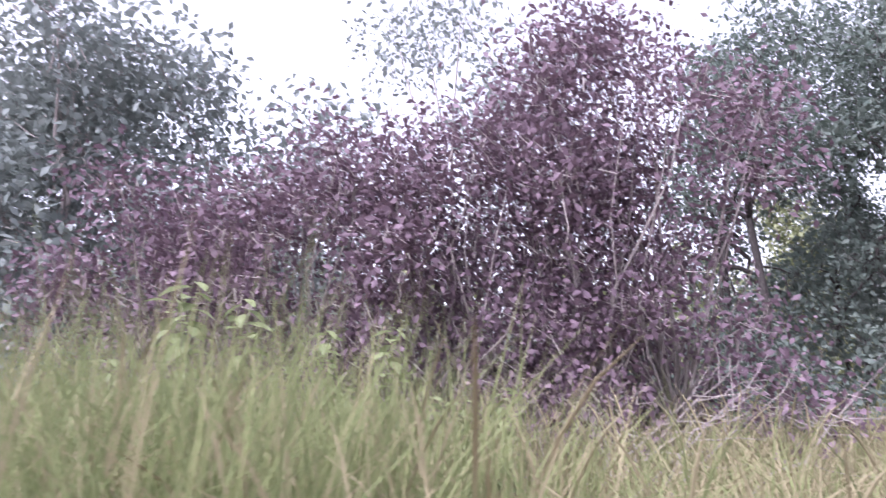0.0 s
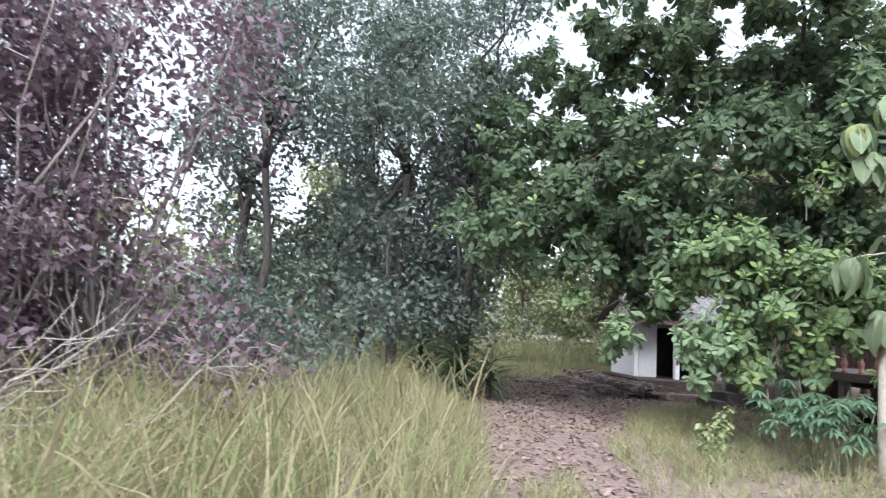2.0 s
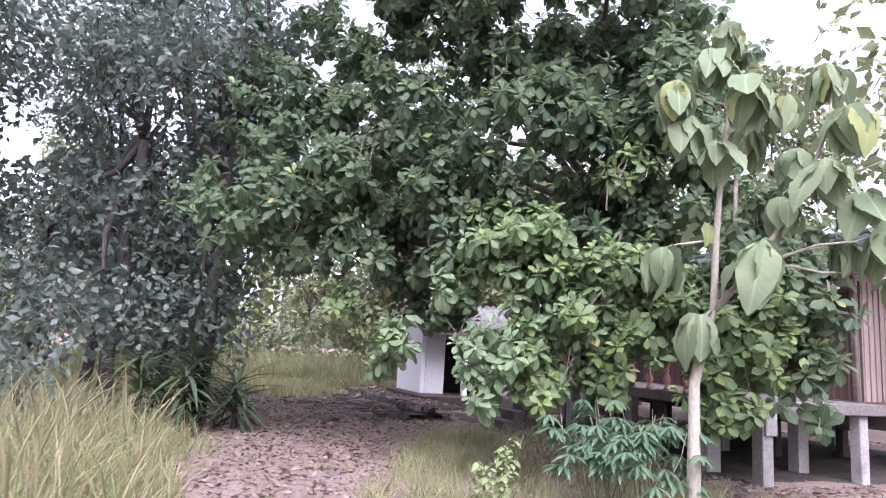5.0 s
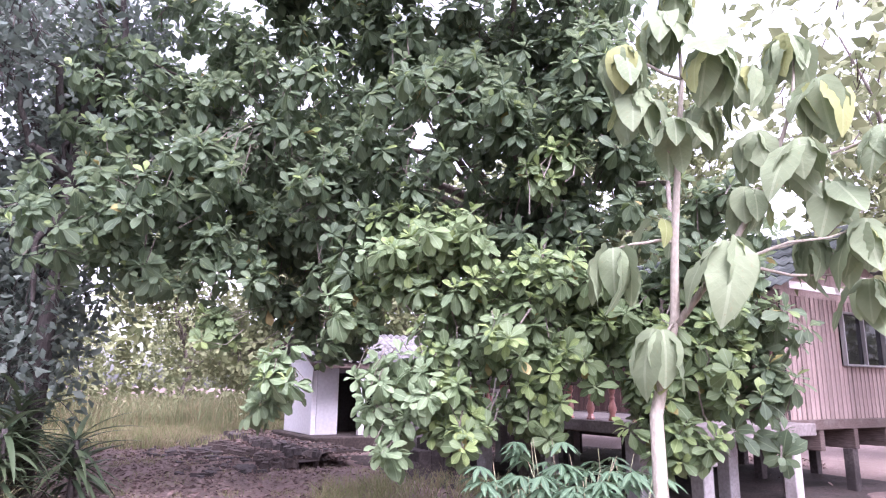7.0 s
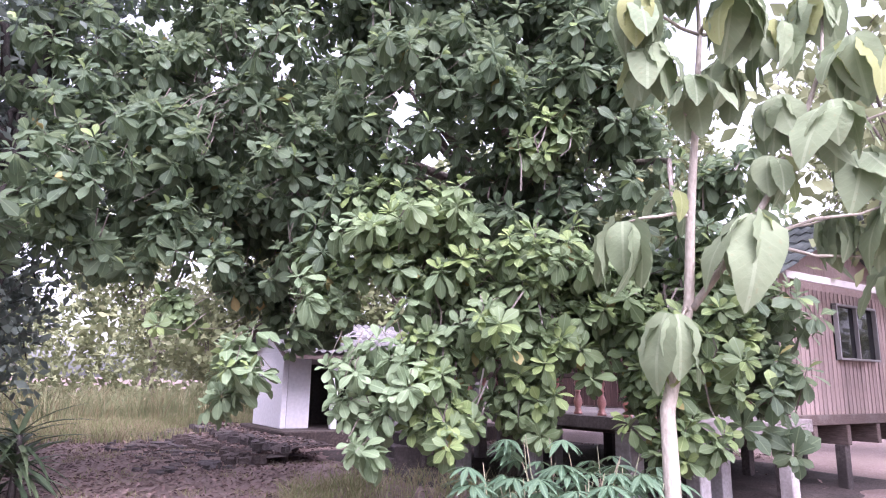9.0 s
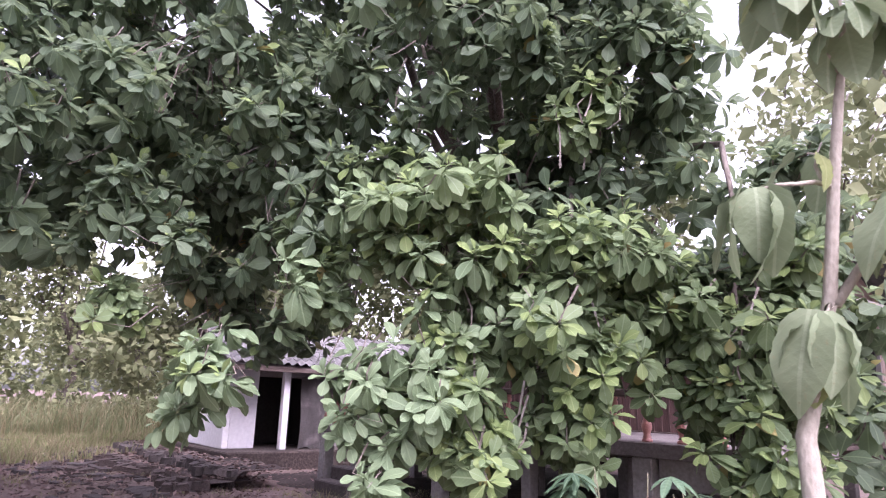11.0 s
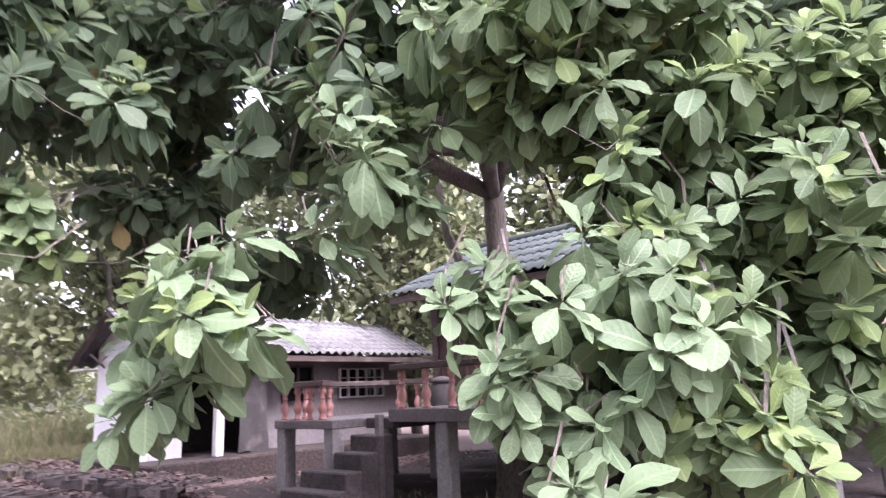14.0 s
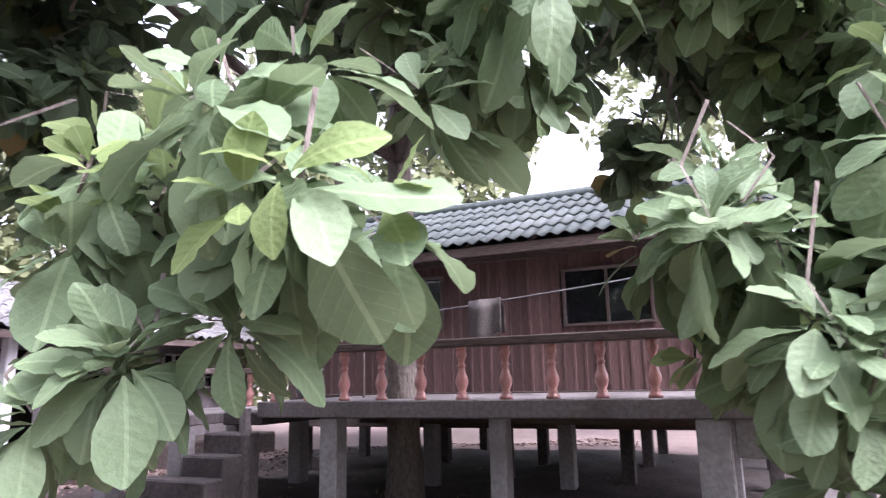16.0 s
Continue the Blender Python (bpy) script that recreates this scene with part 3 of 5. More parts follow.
    for gx, mat_ in ((x0 + 0.07, PLANK), (x1 - 0.08, PINK_PLANK)):
        b = bmesh.new()
        tri = [(y0 + 0.1, z1), (y1, z1), (y1 - 0.05, z1 + 0.2), (yr, zr - 0.06), (y0 + 0.1, z1 + 0.2)]
        va = [b.verts.new((gx - 0.02, y, z)) for y, z in tri]
        vb = [b.verts.new((gx + 0.02, y, z)) for y, z in tri]
        b.faces.new(va)
        b.faces.new(vb[::-1])
        for i in range(len(tri)):
            b.faces.new((va[i], vb[i], vb[(i + 1) % len(tri)], va[(i + 1) % len(tri)]))
        bmesh.ops.recalc_face_normals(b, faces=list(b.faces))
        part("gable", b, mat_, root)
    part("barge_board", slab(x1 + 0.3, x1 + 0.34, y0 - 0.1, y1 + 0.1, z1 + 0.02, z1 + 0.13, 0.004), WHITE_FRAME, root, "white board above the end wall")
    return root


stilt_house()


# ---- white house behind ----
WHITE_HOUSE = pose(19.0, 13.3, 0.0, 0, 0, -122.0)


def white_house():
    root = empty("white_house", WHITE_HOUSE, "small white plastered house with a pale tiled roof and dark doorway", "house")
    zb, zt = 0.3, 2.12
    part("plinth", slab(-2.4, 0.95, -0.25, 6.4, -0.4, zb, 0.03), SOIL, root, "worn dark earth-coloured plinth")
    part("gable_wall", slab(-2.1, 0.0, 0.0, 0.13, zb, zt, 0.012), WHITE, root, "white plastered gable wall")
    part("return_wall", slab(-0.13, 0.0, 0.132, 0.72, zb, zt, 0.01), WHITE, root)
    b = bmesh.new()
    tri = [(-2.1, zt), (0.0, zt), (0.62, zt + 0.05), (-0.95, 2.9), (-2.1, zt + 0.22)]
    va, vb = [b.verts.new((x, 0.0, z)) for x, z in tri], [b.verts.new((x, 0.13, z)) for x, z in tri]
    b.faces.new(va)
    b.faces.new(vb[::-1])
    for i in range(5):
        b.faces.new((va[i], vb[i], vb[(i + 1) % 5], va[(i + 1) % 5]))
    bmesh.ops.recalc_face_normals(b, faces=list(b.faces))
    part("gable_top", b, WHITE, root)
    part("porch_column", slab(0.38, 0.53, 1.08, 1.23, zb, zt - 0.05, 0.012), WHITE, root, "square white porch column")
    part("porch_wall", slab(-0.13, 0.0, 2.1, 6.0, zb, zt, 0.01), SHADE_WALL, root, "white plastered porch wall, greyed for shade")
    # the doorway's darkness is put into these walls' colour
    part("inner_wall", slab(-1.3, -1.17, 0.132, 5.86, zb, zt, 0.01), DARKNESS, root, "porch inner wall coloured near-black for deep shade")
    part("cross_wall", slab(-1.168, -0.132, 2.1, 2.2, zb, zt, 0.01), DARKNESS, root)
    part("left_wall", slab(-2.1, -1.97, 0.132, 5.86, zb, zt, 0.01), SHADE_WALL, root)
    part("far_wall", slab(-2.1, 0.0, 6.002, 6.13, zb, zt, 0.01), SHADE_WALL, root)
    for y in (2.06,):
        part("door_frame", slab(-0.1, 0.02, y - 0.045, y + 0.03, zb, zt - 0.1, 0.006), BEAM, root)
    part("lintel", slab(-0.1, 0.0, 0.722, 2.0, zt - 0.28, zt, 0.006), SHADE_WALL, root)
    sliding_window(root, 2.75, 3.5, 1.15, 1.9, 0.05, axis="y", mullions=1, bars=1, frame_mat=BEAM)
    sliding_window(root, 4.2, 5.5, 1.2, 1.85, 0.05, axis="y", mullions=4, bars=2, frame_mat=WHITE_FRAME)
    m = pose(0, 0, 0, 0, 0, 90)
    for name, xe, ze, lo, hi, rows in (("roof_front", 0.85, 2.1, -0.35, 6.5, 8), ("roof_back", -2.75, 2.04, -0.35, 6.5, 8)):
        for row in range(rows):
            sheet = corrugated(lo, hi, -xe, ze, 0.95 if xe > 0 else 0.951, 2.97, 0.21, 0.034, rows, only=row)
            bmesh.ops.transform(sheet, matrix=m, verts=list(sheet.verts))
            part("tile_course", sheet, ROOF_PALE, root, "pale clay-grey roof tiles", smooth=True)
    part("fascia", slab(0.78, 0.81, -0.3, 6.45, 1.94, 2.05, 0.004), BEAM, root, "dark fascia board")
    part("barge_board", tube([(-2.8, -0.3, 1.95), (-0.95, -0.3, 2.89)], [0.05, 0.05], 4), BEAM, root)
    part("barge_board", tube([(0.85, -0.3, 2.0), (-0.95, -0.3, 2.89)], [0.05, 0.05], 4), BEAM, root)
    part("soffit", slab(-2.75, -2.12, -0.3, 6.3, 1.93, 1.96, 0.004), WHITE, root, "white boarded soffit")
    part("brace", tube([(-1.7, -0.02, 1.95), (-1.7, -0.3, 2.2)], [0.025, 0.025], 5), BEAM, root)
    return root


white_house()


def ledge():
    """A broken bank of old concrete and earth in front of the white house."""
    root = empty("earth_bank", WHITE_HOUSE, "crumbling bank of earth and broken concrete covered in dry leaves", "earth bank", kind="structure")
    r = random.Random(5)
    for k, (y0, top, depth) in enumerate(((-0.9, 0.17, 0.75), (-1.6, 0.02, 0.8))):
        b = bmesh.new()
        n = 26
        rows = []
        for i in range(n + 1):
            x = -4.5 + 7.6 * i / n
            e = 0.12 * math.sin(2.1 * x + k) + r.uniform(-0.08, 0.08)
            z = top + r.uniform(-0.03, 0.03)
            rows.append([b.verts.new(p) for p in ((x, y0 + depth + 0.2, z + 0.02), (x, y0 + 0.12 + e, z), (x + r.uniform(-0.05, 0.05), y0 + 0.02 + e, z - 0.04), (x, y0 - 0.04 + e + r.uniform(-0.04, 0.04), z - 0.12), (x, y0 - 0.1 + e, -0.4))])
        for p, q in zip(rows, rows[1:]):
            for j in range(4):
                b.faces.new((p[j], p[j + 1], q[j + 1], q[j]))
        bmesh.ops.recalc_face_normals(b, faces=list(b.faces))
        part("bank", b, DIRT_BANK, root)
    slabs = []
    for k in range(5):
        b = bmesh.new()
        n = 6 + k % 3
        ring = [(r.uniform(0.7, 1.1) * math.cos(6.283 * i / n), r.uniform(0.5, 0.9) * math.sin(6.283 * i / n)) for i in range(n)]
        top = [b.verts.new((x, y, 0.5 + r.uniform(-0.08, 0.08))) for x, y in ring]
        low = [b.verts.new((x * 1.12, y * 1.12, -0.5)) for x, y in ring]
        b.faces.new(top)
        for i in range(n):
            b.faces.new((low[i], low[(i + 1) % n], top[(i + 1) % n], top[i]))
        bmesh.ops.recalc_face_normals(b, faces=list(b.faces))
        slabs.append(part("broken_slab", b, (DARK_CONCRETE, DIRT_BANK)[k % 2], root))
    for k in range(170):
        ob = slabs[k] if k < 5 else new("broken_slab", slabs[k % 5].data)
        ob.parent = root
        row = k % 5
        x, y, z = r.uniform(-4.3, 3.6), (-0.95, -1.65, -2.2, -2.7, -3.3)[row] + r.uniform(-0.3, 0.3), (0.14, 0.0, -0.1, -0.11, -0.12)[row]
        w = r.uniform(0.07, 0.27)
        ob.matrix_local = pose(x, y, z, r.uniform(-8, 8), r.uniform(-8, 8), r.uniform(0, 360)) @ Matrix.Diagonal((w, w * r.uniform(0.6, 1.0), r.uniform(0.08, 0.15), 1))
    n = 1500
    px, k = rng.uniform(-4.4, 3.0, n), rng.integers(0, 2, n)
    py = np.where(k == 0, -0.9, -1.6) + rng.uniform(0.1, 0.9, n)
    d3 = rng.normal(size=(n, 3)) * np.array([1, 1, 0.15])
    me = many("bank_leaves", blade((0.02, 0.18, 0.27, 0.2, 0.02), 0.4, -0.12), frames_for(d3, np.array([0, 0, 1.0]) + rng.normal(0, 0.3, (n, 3))),
              np.column_stack([px, py, np.where(k == 0, 0.195, 0.05)]), rng.uniform(0.05, 0.13, n), (LITTER,))
    stuff("bank_leaves", me, root)


ledge()


def tree(name, base, fork, trunk_r, limbs, label, bark, category="tree", lean=0.15, seed=1):
    """A trunk to the fork and limbs on to their ends; each limb is (x, y, z)."""
    root = empty(name, Matrix.Translation(base), label, category)
    off = Vector(base)
    r = random.Random(seed)
    pts = wander(Vector((0, 0, -0.25)), Vector(fork) - off, 6, lean, seed)
    part("trunk", tube(pts, [trunk_r * (1.25 if i == 0 else 1.0 - 0.06 * i) for i in range(7)], 10), bark, root, smooth=True)
    for i, e in enumerate(limbs):
        start = pts[-1] if i % 3 else pts[-2]
        n = 5
        p = wander(start, Vector(e) - off, n, 0.25, seed * 31 + i)
        part("limb", tube(p, [max(0.012, trunk_r * 0.55 * (1 - 0.85 * k / n)) for k in range(n + 1)], 6), bark, root, smooth=True)
    return root, off


def twigs(root, off, tips, hubs, bark, radius=0.008, share=1.0, reach=0.5):
    """Short bent twigs that carry the leaves, each from behind its tip towards the nearest limb, in one mesh."""
    hubs = np.asarray(hubs, float)
    pts, faces = [], []
    for t in tips:
        if rng.random() > share:
            continue
        k = int(np.argmin(((hubs - t) ** 2).sum(1)))
        way = hubs[k] - t
        dist = max(float(np.linalg.norm(way)), 1e-6)
        a = t + way / dist * min(dist, reach * rng.uniform(0.5, 1.2)) + rng.normal(0, 0.08, 3)
        mid = (a + t) / 2 + rng.normal(0, 0.05, 3) + np.array([0, 0, -0.06])
        prev = None
        for p, r in ((a, radius * 1.3), (mid, radius), (t, radius * 0.6)):
            q = np.asarray(p) - np.asarray(off)
            ring = [len(pts) + n for n in range(3)]
            for n in range(3):
                ang = 2.094 * n
                pts.append((q[0] + r * math.cos(ang), q[1] + r * math.sin(ang), q[2] + 0.5 * r * math.sin(ang + 1)))
            if prev:
                for n in range(3):
                    faces.append((prev[n], prev[(n + 1) % 3], ring[(n + 1) % 3], ring[n]))
            prev = ring
    me = bpy.data.meshes.new("twig_mass")
    me.from_pydata(pts, [], faces)
    me.materials.append(bark)
    return stuff("twig_mass", me, root)


LEAF_MID = blade(obovate(6, 0.3), 0.12, 0.3, 0.0)
LEAF_FAR = blade((0.03, 0.3, 0.05), 0.2, 0.2)
LEAF_OVAL = blade(OVAL, 0.2, 0.35, 0.04)
LEAF_SMALL = blade(SMALL, 0.2, 0.2)


# ---- the broad-leaved tree beside the terrace ----
def clusters(count, each, centres, radii, shell, spread):
    """Shoot tips in bunches, the bunches spread over ellipsoids; and the way outwards of each tip."""
    hub, out = in_blobs(count, centres, radii, shell)
    wide = spread * rng.uniform(0.6, 1.25, (count, 1, 1))
    away = rng.normal(size=(count, each, 3)) * wide * np.array([1, 1, 0.8])
    tips = (hub[:, None] + away).reshape(-1, 3)
    return tips, (out[:, None] * 0.7 + away / spread * 0.45).reshape(-1, 3)


def broad_tree():
    base = tuple(house_point(0.62, 0.85, -0.1))
    # the shaded crown; its shade is partly in the darker leaf colour
    centres = [(12.4, 7.9, 3.9), (11.0, 10.0, 3.6), (12.3, 10.9, 5.2), (12.9, 4.5, 4.7), (12.0, 8.9, 5.2), (12.2, 6.4, 4.8),
               (13.6, 9.5, 6.8), (13.6, 6.4, 6.8), (14.2, 4.9, 6.9), (15.5, 6.0, 6.4), (12.6, 12.4, 7.2), (14.8, 11.0, 5.8), (14.0, 9.0, 3.5), (12.4, 9.9, 3.9), (13.3, 7.0, 3.7), (12.2, 8.4, 8.2), (12.4, 5.4, 8.2),
               (13.0, 5.6, 3.6), (13.0, 3.4, 3.0), (11.7, 8.6, 2.75), (11.9, 7.6, 2.9),
               (12.9, 4.5, 2.85), (13.1, 3.7, 2.3), (13.2, 2.9, 2.3), (12.95, 2.9, 1.25), (13.4, 4.6, 3.9), (13.4, 8.7, 2.35), (13.0, 9.3, 2.7)]
    radii = [(1.1, 1.3, 0.8), (1.2, 1.4, 1.0), (1.6, 1.5, 1.3), (0.8, 0.8, 0.9), (1.4, 1.4, 1.0), (1.1, 1.3, 0.9),
             (1.7, 1.8, 1.3), (1.6, 1.8, 1.4), (1.0, 0.9, 0.9), (2.0, 2.0, 1.2), (1.7, 1.7, 1.6), (1.6, 1.6, 1.2), (0.7, 0.8, 0.5), (1.3, 1.3, 0.9), (0.8, 1.0, 0.45), (1.5, 1.6, 1.0), (1.4, 1.5, 1.0),
             (0.9, 1.2, 0.8), (0.7, 0.6, 0.8), (0.4, 0.5, 0.35), (0.5, 0.5, 0.35),
             (0.45, 0.6, 0.8), (0.5, 0.55, 0.8), (0.4, 0.5, 0.9), (0.35, 0.35, 0.55), (0.9, 1.0, 0.8), (0.4, 0.5, 0.4), (0.5, 0.5, 0.4)]
    fork = tuple(house_point(0.6, 0.8, 4.7))
    root, off = tree("broad_leaved_tree", base, fork, 0.2, centres[2:17], "broad-leaved tree with big leaves in whorls, growing through the terrace", BARK, seed=3, lean=0.05)
    low = house_point(0.6, 0.8, 2.0)
    part("limb", tube([low - off, Vector(house_point(0.25, 0.75, 2.5)) - off, Vector(house_point(-0.1, 0.6, 3.4)) - off, Vector(house_point(-0.1, 0.4, 4.4)) - off], [0.1, 0.075, 0.06, 0.04], 8), BARK, root, smooth=True)
    hubs = [(12.1, 7.7, 2.7), (12.0, 6.1, 2.6), (12.2, 5.0, 2.6), (12.6, 3.6, 2.4)]
    for i, h in enumerate(hubs):
        up = (15.0 - 0.2 * i, 7.4 - 0.7 * i, 4.4)
        part("limb", tube([Vector(fork) - off, Vector(up) - off, Vector((13.2, h[1] + 0.1, 3.9)) - off, Vector(h) - off], [0.07, 0.055, 0.035, 0.014], 7), BARK, root, smooth=True)
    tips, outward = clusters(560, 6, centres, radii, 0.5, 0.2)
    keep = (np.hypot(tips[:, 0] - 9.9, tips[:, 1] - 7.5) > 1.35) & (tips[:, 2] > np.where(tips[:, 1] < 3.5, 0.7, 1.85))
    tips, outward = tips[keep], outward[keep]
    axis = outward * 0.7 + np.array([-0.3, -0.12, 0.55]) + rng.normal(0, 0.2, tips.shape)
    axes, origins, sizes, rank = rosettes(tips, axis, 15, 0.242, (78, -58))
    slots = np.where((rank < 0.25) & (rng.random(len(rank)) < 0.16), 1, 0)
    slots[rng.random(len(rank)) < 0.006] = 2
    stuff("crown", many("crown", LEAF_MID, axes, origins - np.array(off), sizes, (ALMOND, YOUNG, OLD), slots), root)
    twigs(root, off, tips, centres, BARK, 0.009, 0.4)
    # the lighter, younger boughs hanging out towards the track; leaf colour carries their light
    bough_c = [(11.65, 5.9, 2.75), (11.7, 5.5, 2.15), (11.9, 5.1, 2.45), (12.3, 4.75, 2.4), (12.1, 4.95, 1.65), (11.55, 6.15, 1.55), (11.6, 5.7, 1.3), (12.5, 4.3, 2.1), (12.55, 3.75, 1.7), (12.2, 3.6, 1.0),
               (12.0, 6.3, 3.3), (12.37, 4.85, 4.05), (11.7, 7.05, 2.5), (11.48, 8.93, 2.25), (12.7, 3.2, 2.3)]
    bough_r = [(0.4, 0.6, 0.5), (0.4, 0.5, 0.4), (0.4, 0.5, 0.4), (0.4, 0.5, 0.5), (0.35, 0.4, 0.5), (0.25, 0.35, 0.35), (0.3, 0.3, 0.4), (0.4, 0.4, 0.5), (0.35, 0.4, 0.6), (0.25, 0.3, 0.25),
               (0.4, 0.6, 0.35), (0.22, 0.3, 0.25), (0.35, 0.45, 0.3), (0.12, 0.15, 0.12), (0.35, 0.4, 0.6)]
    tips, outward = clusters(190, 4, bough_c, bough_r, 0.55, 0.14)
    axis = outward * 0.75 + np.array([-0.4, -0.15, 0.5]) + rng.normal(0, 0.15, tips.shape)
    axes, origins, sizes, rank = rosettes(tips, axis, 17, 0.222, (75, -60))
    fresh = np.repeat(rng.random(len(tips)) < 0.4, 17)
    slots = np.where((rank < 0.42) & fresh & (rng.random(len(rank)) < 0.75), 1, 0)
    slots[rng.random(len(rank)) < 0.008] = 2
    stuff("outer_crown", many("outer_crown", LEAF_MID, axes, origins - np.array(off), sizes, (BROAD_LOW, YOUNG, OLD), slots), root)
    twigs(root, off, tips, hubs, BARK, 0.008, 0.5)
    # whorls hanging beside the path, in bunches
    bunches = (((11.1, 7.66, 1.78), 7, 0.12), ((11.05, 7.58, 1.55), 5, 0.1), ((11.24, 8.02, 1.72), 5, 0.12), ((11.2, 7.96, 1.3), 4, 0.08), ((11.42, 7.07, 2.36), 7, 0.17), ((11.75, 7.03, 2.3), 4, 0.15), ((11.24, 6.5, 1.66), 5, 0.13), ((11.08, 6.45, 1.36), 4, 0.1),
               ((11.12, 5.95, 1.68), 5, 0.13), ((11.05, 5.75, 1.42), 3, 0.1), ((11.2, 6.13, 1.12), 4, 0.1), ((10.95, 6.2, 0.95), 3, 0.08), ((11.28, 5.9, 2.25), 4, 0.14), ((11.45, 5.42, 2.0), 4, 0.15), ((11.3, 6.7, 3.0), 3, 0.15))
    near = []
    for c, n, s in bunches:
        near.append(c)
        for k in range(n - 1):
            near.append((c[0] + rng.normal(0, s * 0.8), c[1] + rng.normal(0, s), c[2] + rng.normal(0, s)))
    shapes = []
    for i in range(5):
        v, f, uv = blade(obovate(12, 0.25 + 0.014 * i), 0.06 + 0.05 * i, 0.12 + 0.11 * ((i * 2) % 5), 0.045)
        bend = 0.10 * (i - 2)
        v[:, 0] += bend * v[:, 1] ** 2
        v[:, 2] += 0.03 * np.sin(9 * v[:, 1] + i) * np.abs(v[:, 0]) / 0.27
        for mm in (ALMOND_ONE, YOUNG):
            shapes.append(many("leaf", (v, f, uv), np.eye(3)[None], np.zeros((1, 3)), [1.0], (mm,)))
    near = np.array(near)
    side = near - np.array([12.1, 6.6, 1.9])
    axes, origins, sizes, rank = rosettes(near, unit(side) * 0.35 + np.array([-0.5, 0.0, 0.5]) + rng.normal(0, 0.25, near.shape), 14, 0.215, (70, -60))
    fresh = np.repeat(rng.random(len(near)) < 0.25, 14)
    for i in range(len(origins)):
        young = rank[i] < 0.3 and fresh[i]
        ob = new("leaf", shapes[2 * int(rng.integers(5)) + int(young)])
        ob.parent = root
        m3 = Matrix(axes[i].tolist())
        ob.matrix_local = Matrix.Translation(Vector(origins[i]) - off) @ m3.to_4x4() @ Matrix.Scale(float(sizes[i] * (1.3 if rng.random() < 0.12 else 1.0)), 4)
    twigs(root, off, near, hubs, BARK, 0.005, 1.0, 0.3)


broad_tree()


